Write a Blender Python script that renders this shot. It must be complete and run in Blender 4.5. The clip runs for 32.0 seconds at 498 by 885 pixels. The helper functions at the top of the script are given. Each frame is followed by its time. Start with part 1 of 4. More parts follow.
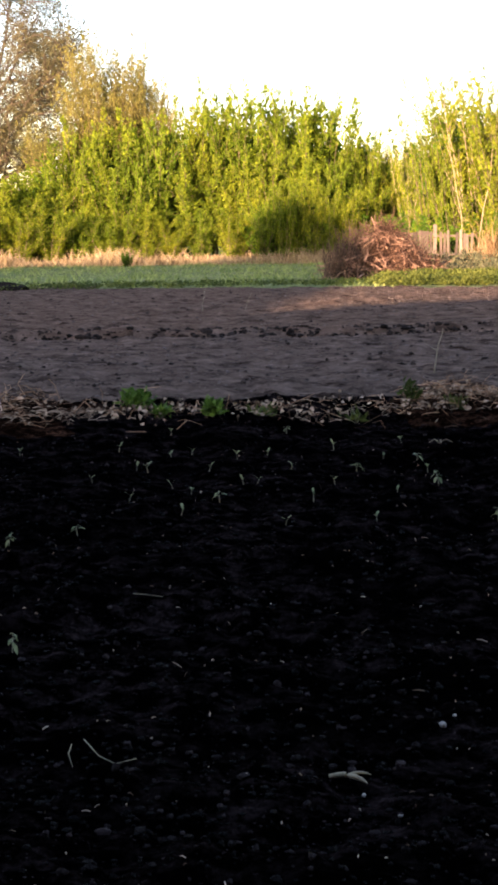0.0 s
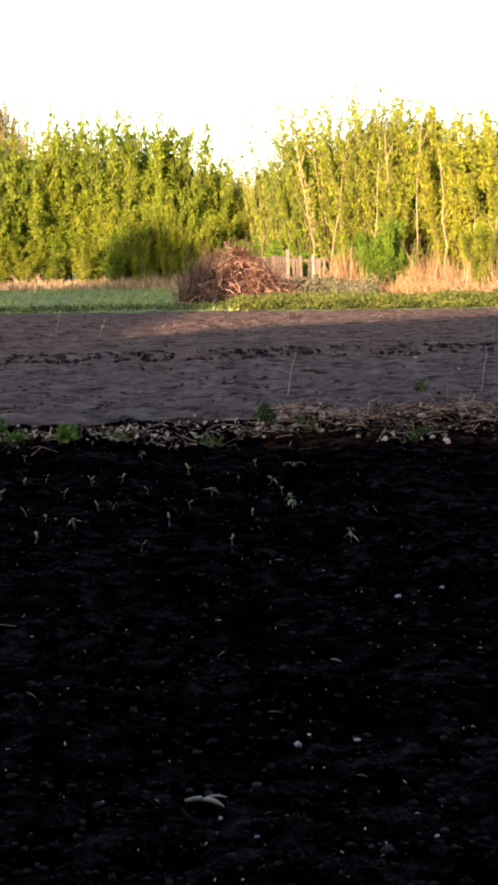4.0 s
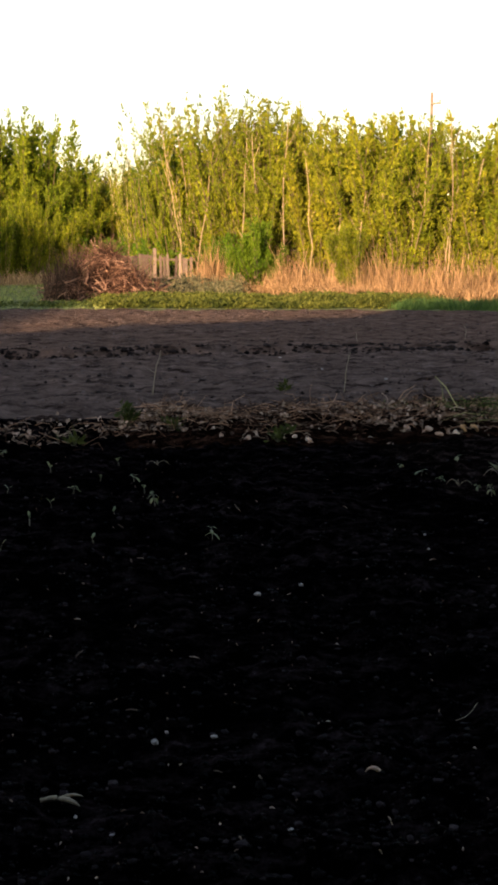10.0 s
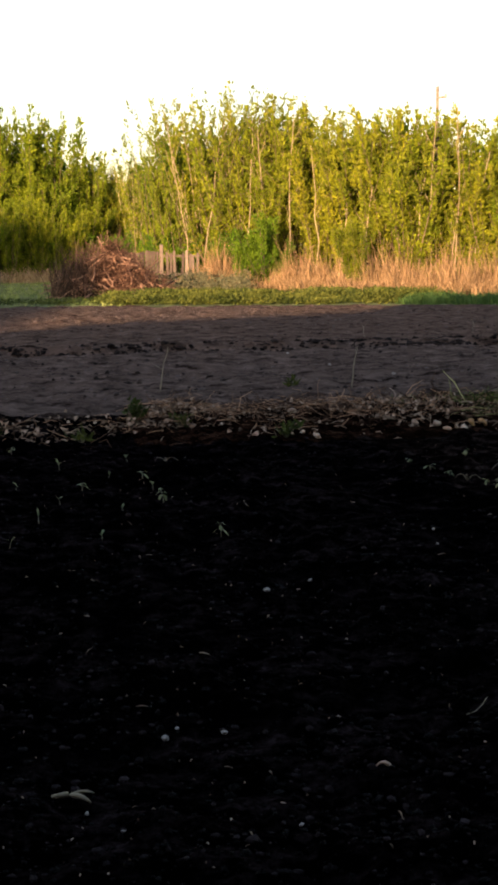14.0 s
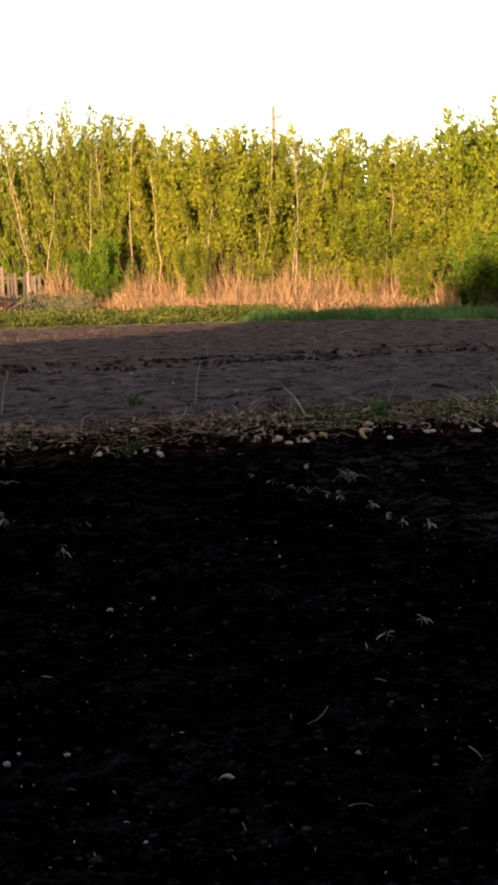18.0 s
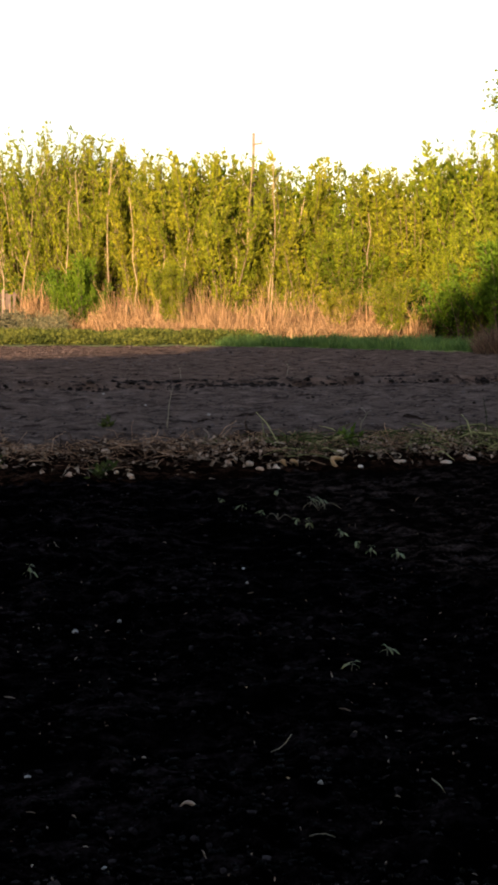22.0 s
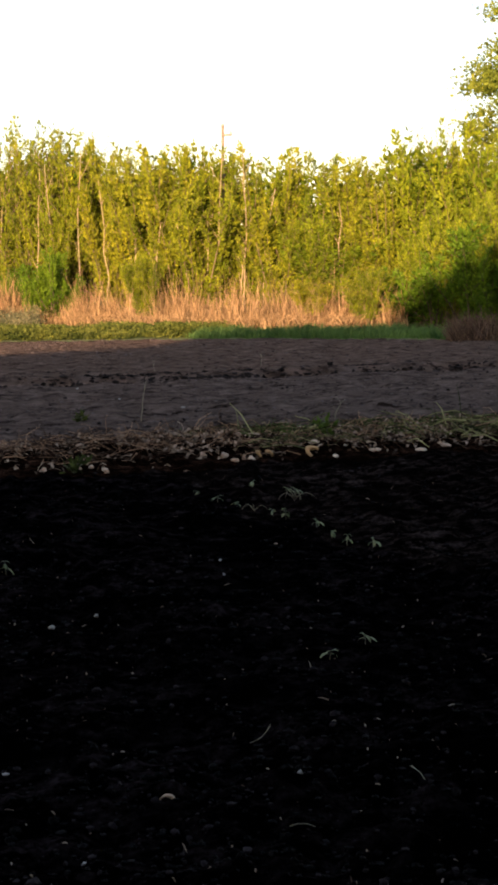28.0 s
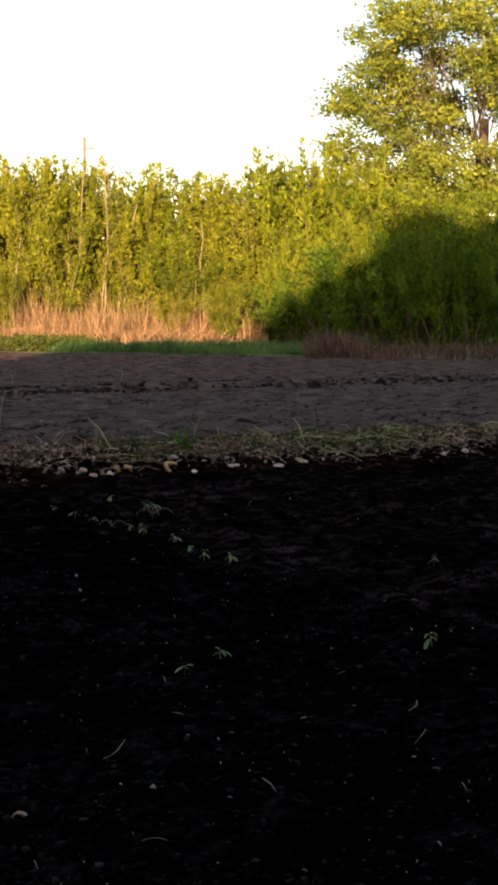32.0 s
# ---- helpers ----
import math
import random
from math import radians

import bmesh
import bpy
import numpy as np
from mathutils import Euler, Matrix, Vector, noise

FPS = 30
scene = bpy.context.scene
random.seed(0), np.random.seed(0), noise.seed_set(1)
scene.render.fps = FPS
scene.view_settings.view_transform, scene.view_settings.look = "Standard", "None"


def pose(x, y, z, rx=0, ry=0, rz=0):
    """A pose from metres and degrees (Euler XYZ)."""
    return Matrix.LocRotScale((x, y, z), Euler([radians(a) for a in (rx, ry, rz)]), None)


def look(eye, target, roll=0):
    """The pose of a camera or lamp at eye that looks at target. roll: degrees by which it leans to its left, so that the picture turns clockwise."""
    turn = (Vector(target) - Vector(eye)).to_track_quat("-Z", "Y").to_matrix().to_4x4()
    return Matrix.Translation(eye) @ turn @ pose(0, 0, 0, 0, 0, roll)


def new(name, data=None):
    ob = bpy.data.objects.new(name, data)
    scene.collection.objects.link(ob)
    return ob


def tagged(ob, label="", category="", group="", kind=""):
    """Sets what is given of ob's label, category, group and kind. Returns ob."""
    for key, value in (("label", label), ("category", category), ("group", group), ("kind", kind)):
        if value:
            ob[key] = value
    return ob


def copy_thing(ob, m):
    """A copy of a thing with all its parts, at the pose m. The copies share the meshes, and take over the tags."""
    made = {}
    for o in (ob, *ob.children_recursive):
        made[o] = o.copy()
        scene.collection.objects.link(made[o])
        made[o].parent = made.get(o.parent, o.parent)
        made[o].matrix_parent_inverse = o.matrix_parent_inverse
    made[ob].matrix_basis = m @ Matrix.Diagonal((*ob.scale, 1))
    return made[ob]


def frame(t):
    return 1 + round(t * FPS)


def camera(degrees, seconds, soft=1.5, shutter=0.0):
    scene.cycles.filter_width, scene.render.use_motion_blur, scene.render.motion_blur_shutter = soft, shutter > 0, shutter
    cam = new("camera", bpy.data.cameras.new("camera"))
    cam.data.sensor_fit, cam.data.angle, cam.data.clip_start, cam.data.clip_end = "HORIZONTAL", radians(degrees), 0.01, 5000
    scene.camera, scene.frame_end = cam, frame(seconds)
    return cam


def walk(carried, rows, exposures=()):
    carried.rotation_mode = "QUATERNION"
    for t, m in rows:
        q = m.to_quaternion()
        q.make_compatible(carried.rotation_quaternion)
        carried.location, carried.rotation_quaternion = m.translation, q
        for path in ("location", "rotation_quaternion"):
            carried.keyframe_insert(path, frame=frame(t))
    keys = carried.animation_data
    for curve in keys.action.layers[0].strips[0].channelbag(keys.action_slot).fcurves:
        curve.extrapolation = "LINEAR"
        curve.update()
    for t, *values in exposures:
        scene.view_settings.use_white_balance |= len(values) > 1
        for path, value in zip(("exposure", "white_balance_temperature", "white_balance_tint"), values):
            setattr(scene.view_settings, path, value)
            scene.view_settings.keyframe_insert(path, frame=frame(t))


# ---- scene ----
cam = camera(20.916, 32.0, soft=3.5)

# seconds, the eye, the place looked at, roll in degrees
PATH = [
    (0, (-0.06, 0.048, 1.536), (-0.436, 1.988, 1.23), -0.7),
    (0.5, (-0.063, 0.039, 1.54), (-0.414, 1.985, 1.239), -0.6),
    (1, (-0.06, 0.044, 1.537), (-0.383, 1.995, 1.237), -0.7),
    (1.5, (-0.057, 0.039, 1.543), (-0.347, 1.994, 1.24), -0.6),
    (2, (-0.053, 0.031, 1.542), (-0.336, 1.989, 1.247), -0.4),
    (2.5, (-0.044, 0.046, 1.537), (-0.303, 2.009, 1.257), -0.5),
    (3, (-0.043, 0.033, 1.542), (-0.266, 2.001, 1.266), -0.4),
    (3.5, (-0.047, 0.033, 1.54), (-0.246, 2.004, 1.263), -0.4),
    (4, (-0.037, 0.036, 1.539), (-0.205, 2.011, 1.266), -0.8),
    (4.5, (-0.032, 0.032, 1.539), (-0.155, 2.011, 1.28), -0.5),
    (6.5, (-0.032, 0.013, 1.544), (-0.144, 1.996, 1.303), -0.1),
    (7, (-0.036, 0.01, 1.545), (-0.135, 1.993, 1.31), 0.1),
    (7.5, (-0.038, 0.017, 1.542), (-0.135, 2.0, 1.299), 0.1),
    (8, (-0.032, 0.019, 1.543), (-0.111, 2.0, 1.277), 0.2),
    (8.5, (-0.025, 0.017, 1.543), (-0.069, 1.997, 1.266), 0.2),
    (9, (-0.019, 0.02, 1.54), (-0.033, 2.001, 1.266), -0.0),
    (9.5, (-0.008, 0.014, 1.542), (0.009, 1.994, 1.262), -0.0),
    (10, (-0.008, 0.021, 1.538), (0.021, 2.002, 1.263), 0.2),
    (10.5, (-0.011, 0.028, 1.538), (0.006, 2.009, 1.264), 0.1),
    (11, (-0.005, 0.025, 1.539), (-0.014, 2.005, 1.256), -0.3),
    (11.5, (-0.008, 0.034, 1.535), (-0.043, 2.014, 1.255), -0.4),
    (12, (-0.005, 0.027, 1.539), (-0.047, 2.006, 1.255), -0.4),
    (12.5, (-0.009, 0.019, 1.541), (-0.049, 1.999, 1.26), -0.5),
    (13, (-0.009, 0.018, 1.542), (-0.041, 1.999, 1.265), -0.4),
    (13.5, (-0.007, 0.03, 1.535), (-0.023, 2.011, 1.254), -0.4),
    (14, (-0.008, 0.019, 1.538), (0.009, 1.999, 1.257), -0.3),
    (14.5, (-0.002, 0.019, 1.54), (0.033, 1.998, 1.259), -0.4),
    (16.5, (0.019, 0.009, 1.531), (0.199, 1.984, 1.271), -0.5),
    (17, (0.029, -0.005, 1.534), (0.25, 1.965, 1.268), -0.8),
    (17.5, (0.033, -0.001, 1.532), (0.275, 1.966, 1.264), -0.9),
    (18, (0.041, -0.005, 1.534), (0.281, 1.964, 1.278), -1.3),
    (18.5, (0.044, -0.007, 1.535), (0.324, 1.956, 1.271), -1.1),
    (19, (0.045, -0.012, 1.538), (0.338, 1.95, 1.289), -0.9),
    (19.5, (0.041, -0.01, 1.539), (0.347, 1.952, 1.294), -0.5),
    (20, (0.042, -0.007, 1.538), (0.33, 1.958, 1.304), -0.2),
    (20.5, (0.036, -0.011, 1.54), (0.318, 1.956, 1.31), 0.1),
    (21, (0.038, 0.0, 1.537), (0.291, 1.971, 1.312), 0.1),
    (21.5, (0.037, 0.0, 1.537), (0.294, 1.971, 1.314), 0.2),
    (22, (0.037, -0.004, 1.538), (0.321, 1.964, 1.318), 0.6),
    (22.5, (0.032, -0.005, 1.539), (0.327, 1.96, 1.312), 0.6),
    (23, (0.039, 0.004, 1.536), (0.327, 1.969, 1.306), 0.4),
    (23.5, (0.034, -0.012, 1.543), (0.335, 1.952, 1.312), 0.5),
    (24, (0.037, 0.0, 1.538), (0.333, 1.965, 1.313), 0.4),
    (24.5, (0.04, -0.009, 1.543), (0.357, 1.954, 1.329), 0.4),
    (25, (0.034, -0.011, 1.541), (0.357, 1.951, 1.331), 0.2),
    (25.5, (0.043, -0.022, 1.545), (0.391, 1.937, 1.336), -0.2),
    (27.5, (0.051, -0.006, 1.539), (0.38, 1.954, 1.312), -0.6),
    (28, (0.051, 0.014, 1.531), (0.37, 1.975, 1.299), -0.5),
    (28.5, (0.056, 0.016, 1.532), (0.397, 1.972, 1.293), -0.6),
    (29, (0.054, 0.014, 1.533), (0.393, 1.97, 1.296), -0.5),
    (29.5, (0.052, 0.006, 1.537), (0.4, 1.963, 1.314), -0.3),
    (30, (0.051, 0.005, 1.535), (0.427, 1.957, 1.312), -0.1),
    (30.5, (0.06, 0.001, 1.533), (0.508, 1.939, 1.319), -0.1),
    (31, (0.059, -0.005, 1.532), (0.544, 1.925, 1.328), 0.3),
    (31.5, (0.061, -0.018, 1.535), (0.575, 1.904, 1.331), 0.4),
    (32, (0.06, -0.031, 1.541), (0.581, 1.889, 1.331), 0.5),
]


walk(cam, [(t, look(eye, aim, roll)) for t, eye, aim, roll in PATH], [(0, 2.14, 6350, 30), (4.5, 2.14, 6350, 30), (6.5, 1.30, 6900, 28), (32, 1.30, 6900, 28)])

# ---- world and sun: low evening sun behind the camera ----
SUN_UP, SUN_TURN = 7.5, 20.0
world = bpy.data.worlds.new("sky")
scene.world = world
world.use_nodes = True
bg = world.node_tree.nodes["Background"]
bg.inputs[1].default_value = 0.15
sky = world.node_tree.nodes.new("ShaderNodeTexSky")
sky.sky_type, sky.sun_disc = "NISHITA", False
sky.sun_elevation, sky.sun_rotation = radians(SUN_UP), radians(180 + SUN_TURN)
sky.dust_density, sky.ozone_density = 1.0, 1.0
world.node_tree.links.new(sky.outputs[0], bg.inputs[0])
sun = new("sun", bpy.data.lights.new("sun", "SUN"))
sun.data.energy, sun.data.angle, sun.data.color = 5.0, radians(0.9), (1.0, 0.73, 0.44)
sun.matrix_world = look((-math.sin(radians(SUN_TURN)) * 50, -math.cos(radians(SUN_TURN)) * 50, 50 * math.tan(radians(SUN_UP))), (0, 0, 0))



# ---- materials ----
def nodes_of(name):
    m = bpy.data.materials.new(name)
    m.use_nodes = True
    n, l = m.node_tree.nodes, m.node_tree.links
    return m, n, l, n["Principled BSDF"]


def ramp(n, l, source, stops):
    r = n.new("ShaderNodeValToRGB")
    e = r.color_ramp.elements
    while len(e) < len(stops):
        e.new(0.5)
    for k, (at, c) in enumerate(stops):
        e[k].position, e[k].color = at, (*c, 1)
    l.new(source, r.inputs[0])
    return r.outputs[0]


def noise_tex(n, l, scale, detail=5.0, rough=0.6, coord="Object", stretch=1.0):
    c = n.new("ShaderNodeTexCoord")
    g = n.new("ShaderNodeMapping")
    g.inputs["Scale"].default_value = (1 / stretch, 1, 1)
    t = n.new("ShaderNodeTexNoise")
    t.inputs["Scale"].default_value, t.inputs["Detail"].default_value, t.inputs["Roughness"].default_value = scale, detail, rough
    l.new(c.outputs[coord], g.inputs["Vector"])
    l.new(g.outputs[0], t.inputs["Vector"])
    return t.outputs[0]


def mixed(n, l, fac, a, b, mode="MIX"):
    m = n.new("ShaderNodeMix")
    m.data_type, m.blend_type = "RGBA", mode
    for k, v in ((0, fac), (6, a), (7, b)):
        if isinstance(v, (int, float)):
            m.inputs[k].default_value = v
        elif isinstance(v, tuple):
            m.inputs[k].default_value = (*v, 1)
        else:
            l.new(v, m.inputs[k])
    return m.outputs[2]


def bumped(n, l, b, source, strength, distance):
    u = n.new("ShaderNodeBump")
    u.inputs["Strength"].default_value, u.inputs["Distance"].default_value = strength, distance
    l.new(source, u.inputs["Height"])
    l.new(u.outputs[0], b.inputs["Normal"])


def soil_material(name, dark, light, crumb, coarse=2.2, fine=38.0, relief=0.012, stretch=1.0):
    m, n, l, b = nodes_of(name)
    wide = ramp(n, l, noise_tex(n, l, coarse, 6.0, 0.7, stretch=stretch), [(0.35, dark), (0.66, light)])
    specks = ramp(n, l, noise_tex(n, l, fine, 3.0), [(0.62, (0, 0, 0)), (0.74, (1, 1, 1))])
    # Shade in small cracks and beside clods, painted as dark noise spots.
    pit_shade = ramp(n, l, noise_tex(n, l, 4.2, 4.0, 0.65, stretch=2.2), [(0.34, (0.22, 0.2, 0.2)), (0.42, (1, 1, 1))])
    l.new(mixed(n, l, 1.0, mixed(n, l, specks, wide, crumb), pit_shade, "MULTIPLY"), b.inputs["Base Color"])
    b.inputs["Roughness"].default_value = 0.95
    b.inputs["Specular IOR Level"].default_value = 0.0
    bumped(n, l, b, noise_tex(n, l, fine * 1.5, 6.0, 0.7), 0.8, relief)
    return m


def plain_material(name, a, b_, rough=0.8, scale=12.0, bump=0.3, island=False, skew=1.0):
    """Two tones, mixed by grain and by each piece's own chance."""
    m, n, l, b = nodes_of(name)
    if island:
        g = n.new("ShaderNodeNewGeometry")
        pick = g.outputs["Random Per Island"]
    else:
        g = n.new("ShaderNodeObjectInfo")
        pick = g.outputs["Random"]
    if skew != 1.0:
        w = n.new("ShaderNodeMath")
        w.operation = "POWER"
        w.inputs[1].default_value = skew
        l.new(pick, w.inputs[0])
        pick = w.outputs[0]
    c = mixed(n, l, pick, a, b_)
    grain = ramp(n, l, noise_tex(n, l, scale), [(0.3, (0.72, 0.72, 0.72)), (0.7, (1.15, 1.15, 1.15))])
    l.new(mixed(n, l, 1.0, c, grain, "MULTIPLY"), b.inputs["Base Color"])
    b.inputs["Roughness"].default_value = rough
    b.inputs["Specular IOR Level"].default_value = 0.08
    if bump:
        bumped(n, l, b, noise_tex(n, l, scale * 3), bump, 0.01)
    return m


def leaf_material(name, young, old, through_=0.35, rough=0.55):
    """Leaves: each differs, some light passes through."""
    m, n, l, b = nodes_of(name)
    g = n.new("ShaderNodeNewGeometry")
    o = n.new("ShaderNodeObjectInfo")
    c = mixed(n, l, g.outputs["Random Per Island"], old, young)
    # Lit clumps and shaded gaps between them, painted in as noise.
    patch = ramp(n, l, noise_tex(n, l, 1.1, 3.0), [(0.36, (0.5, 0.58, 0.55)), (0.64, (1.22, 1.14, 1.02))])
    c = mixed(n, l, 1.0, c, patch, "MULTIPLY")
    tree = ramp(n, l, o.outputs["Random"], [(0.0, (0.78, 0.88, 0.85)), (1.0, (1.14, 1.06, 0.95))])
    c = mixed(n, l, 1.0, c, tree, "MULTIPLY")
    l.new(c, b.inputs["Base Color"])
    b.inputs["Roughness"].default_value = rough
    b.inputs["Specular IOR Level"].default_value = 0.1
    t = n.new("ShaderNodeBsdfTranslucent")
    l.new(c, t.inputs[0])
    x = n.new("ShaderNodeMixShader")
    x.inputs[0].default_value = through_
    l.new(b.outputs[0], x.inputs[1])
    l.new(t.outputs[0], x.inputs[2])
    l.new(x.outputs[0], n["Material Output"].inputs[0])
    return m


def lumpy_soil(name, base, lump, crumb):
    """Moist soil: patchy pale clods and shaded clefts painted into the colour, with fine crumbs."""
    m, n, l, b = nodes_of(name)
    patch = ramp(n, l, noise_tex(n, l, 1.9, 4.0, 0.6, stretch=1.8), [(0.38, (0.03, 0.03, 0.03)), (0.66, (1, 1, 1))])
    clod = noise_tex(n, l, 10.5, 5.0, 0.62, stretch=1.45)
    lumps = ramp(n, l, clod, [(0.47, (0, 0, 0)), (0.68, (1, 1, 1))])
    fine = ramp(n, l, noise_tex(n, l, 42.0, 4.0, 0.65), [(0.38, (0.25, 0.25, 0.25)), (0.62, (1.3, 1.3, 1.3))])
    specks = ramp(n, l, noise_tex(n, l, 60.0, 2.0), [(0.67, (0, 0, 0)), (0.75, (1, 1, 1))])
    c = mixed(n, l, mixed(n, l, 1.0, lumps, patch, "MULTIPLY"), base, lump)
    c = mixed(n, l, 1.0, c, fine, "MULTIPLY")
    c = mixed(n, l, mixed(n, l, 1.0, specks, patch, "MULTIPLY"), c, crumb)
    l.new(c, b.inputs["Base Color"])
    b.inputs["Roughness"].default_value, b.inputs["Specular IOR Level"].default_value = 0.95, 0.0
    bumped(n, l, b, noise_tex(n, l, 45.0, 6.0, 0.7), 0.8, 0.015)
    return m


# Black soil, its colour lowered further to stand in for deep shade.
M_SOIL = lumpy_soil("shade_darkened_black_soil", (0.0004, 0.00035, 0.0004), (0.030, 0.0212, 0.0212), (0.060, 0.044, 0.043))
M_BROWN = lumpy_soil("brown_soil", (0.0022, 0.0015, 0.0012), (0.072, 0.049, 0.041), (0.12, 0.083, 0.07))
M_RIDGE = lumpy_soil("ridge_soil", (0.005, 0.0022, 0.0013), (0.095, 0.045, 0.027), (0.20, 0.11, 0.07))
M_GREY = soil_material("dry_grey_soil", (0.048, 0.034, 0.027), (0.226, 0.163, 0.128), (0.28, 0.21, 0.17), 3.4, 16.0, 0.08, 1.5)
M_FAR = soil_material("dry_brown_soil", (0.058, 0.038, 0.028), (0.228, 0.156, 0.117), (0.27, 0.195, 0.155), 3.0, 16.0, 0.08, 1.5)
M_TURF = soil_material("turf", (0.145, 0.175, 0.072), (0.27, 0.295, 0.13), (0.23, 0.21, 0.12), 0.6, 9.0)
# Crumbs of the black soil, with the same shade in their colour.
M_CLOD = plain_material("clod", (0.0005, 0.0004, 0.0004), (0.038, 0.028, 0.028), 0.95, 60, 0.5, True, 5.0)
M_CLOD_GREY = plain_material("dry_clod", (0.05, 0.038, 0.032), (0.19, 0.148, 0.128), 0.95, 40, 0.5, True)
# Clods several times darker than dry_clod.
M_CLOD_DARK = plain_material("dark_clod", (0.006, 0.0045, 0.004), (0.05, 0.038, 0.032), 0.95, 40, 0.5, True)
M_LEAF = leaf_material("spring_leaf", (0.300, 0.340, 0.022), (0.140, 0.168, 0.013), 0.3)
M_LEAF_MID = leaf_material("green_leaf", (0.265, 0.340, 0.021), (0.118, 0.168, 0.012), 0.36)
M_LEAF_DEEP = leaf_material("deep_leaf", (0.148, 0.272, 0.022), (0.076, 0.152, 0.013), 0.4)
M_TUFT = leaf_material("fresh_weed_leaf", (0.22, 0.34, 0.06), (0.09, 0.165, 0.03), 0.3)
M_LEAF_BUD = leaf_material("budding_leaf", (0.29, 0.27, 0.075), (0.155, 0.14, 0.042), 0.25)
M_LEAF_DRY = leaf_material("brown_bud", (0.19, 0.16, 0.085), (0.09, 0.076, 0.045), 0.15)
M_LEAF_BIG = leaf_material("broad_tree_leaf", (0.36, 0.392, 0.055), (0.172, 0.205, 0.032), 0.28)
M_BARK = plain_material("pale_bark", (0.13, 0.10, 0.055), (0.24, 0.18, 0.10), 0.85, 9)
# Lighter copy of pale_bark, with sunlight put into its colour.
M_BARK_SUNLIT = plain_material("sunlit_pale_bark", (0.38, 0.29, 0.17), (0.50, 0.38, 0.23), 0.85, 9)
M_BARK_DARK = plain_material("dark_bark", (0.09, 0.07, 0.05), (0.15, 0.115, 0.08), 0.9, 9)
M_REED = plain_material("dry_stalk", (0.12, 0.070, 0.032), (0.50, 0.325, 0.160), 0.8, 9, 0, True)
M_DRY = plain_material("pale_dry_grass", (0.24, 0.165, 0.085), (0.56, 0.42, 0.235), 0.8, 9, 0, True)
# Darker copy of dry_stalk, with shade put into its colour.
M_REED_SHADED = plain_material("shaded_dry_stalk", (0.050, 0.033, 0.022), (0.24, 0.16, 0.108), 0.85, 9, 0, True, 1.5)
M_GRASS = leaf_material("meadow_grass", (0.43, 0.49, 0.17), (0.20, 0.27, 0.09), 0.3)
M_GRASS_TALL = leaf_material("tall_grass", (0.17, 0.31, 0.10), (0.09, 0.19, 0.06), 0.25)
M_WEED = leaf_material("broad_weed", (0.155, 0.185, 0.042), (0.042, 0.065, 0.016), 0.2)
M_DUSK = leaf_material("dusky_weed", (0.22, 0.21, 0.13), (0.10, 0.11, 0.065), 0.15)
M_SEEDLING = leaf_material("seedling_leaf", (0.44, 0.45, 0.26), (0.26, 0.28, 0.14), 0.2)
M_STEM = plain_material("seedling_stem", (0.22, 0.22, 0.14), (0.34, 0.32, 0.22), 0.7, 30, 0)
M_STRAW = plain_material("bleached_straw", (0.27, 0.23, 0.15), (0.40, 0.34, 0.23), 0.8, 40, 0.2)
M_STRAW_BIT = plain_material("straw_bit", (0.10, 0.06, 0.04), (0.86, 0.64, 0.45), 0.85, 30, 0, True, 1.3)
M_PALE = plain_material("pale_piece", (0.72, 0.45, 0.28), (0.95, 0.74, 0.54), 0.8, 25, 0.4)
M_RIND = plain_material("dry_rind_skin", (0.70, 0.40, 0.17), (0.80, 0.48, 0.22), 0.7, 40)
M_LITTER = plain_material("dead_stem", (0.016, 0.007, 0.004), (0.80, 0.47, 0.27), 0.9, 30, 0, True, 2.1)
M_HUSK = plain_material("dead_leaf", (0.030, 0.014, 0.008), (0.92, 0.68, 0.48), 0.9, 40, 0.2, True, 1.4)
M_HAY = plain_material("wilted_grass", (0.030, 0.046, 0.010), (0.74, 0.69, 0.28), 0.85, 20, 0, True, 2.7)
M_MAT = leaf_material("ridge_grass", (0.16, 0.27, 0.055), (0.055, 0.11, 0.022), 0.2)
M_BRUSH = plain_material("cut_branch", (0.11, 0.055, 0.034), (0.56, 0.34, 0.23), 0.85, 14)
M_TWIG = plain_material("brush_twig", (0.030, 0.016, 0.011), (0.26, 0.145, 0.095), 0.9, 14, 0, True, 2.0)
M_WOOD = plain_material("weathered_wood", (0.11, 0.082, 0.062), (0.27, 0.21, 0.16), 0.85, 8)
M_WOOD_DIM = plain_material("dim_old_wood", (0.055, 0.040, 0.032), (0.13, 0.096, 0.075), 0.9, 8)
M_POLE = plain_material("bleached_post", (0.24, 0.185, 0.12), (0.29, 0.225, 0.145), 0.85, 8)
M_WALL = plain_material("dark_shade_wall", (0.07, 0.055, 0.045), (0.10, 0.08, 0.065), 0.9, 3)
M_STONE = plain_material("pale_stone", (0.40, 0.36, 0.31), (0.55, 0.50, 0.43), 0.8, 30)


# ---- mesh helpers ----
def mesh_np(name, verts, faces, material, smooth=False, slots=None):
    verts, faces = np.asarray(verts, np.float32), np.asarray(faces, np.int32)
    me = bpy.data.meshes.new(name)
    k = faces.shape[1]
    me.vertices.add(len(verts))
    me.vertices.foreach_set("co", verts.ravel())
    me.loops.add(faces.size)
    me.loops.foreach_set("vertex_index", faces.ravel())
    me.polygons.add(len(faces))
    me.polygons.foreach_set("loop_start", np.arange(0, faces.size, k, dtype=np.int32))
    me.polygons.foreach_set("loop_total", np.full(len(faces), k, np.int32))
    for m in material if isinstance(material, (list, tuple)) else [material]:
        me.materials.append(m)
    if slots is not None:
        me.polygons.foreach_set("material_index", np.asarray(slots, np.int32))
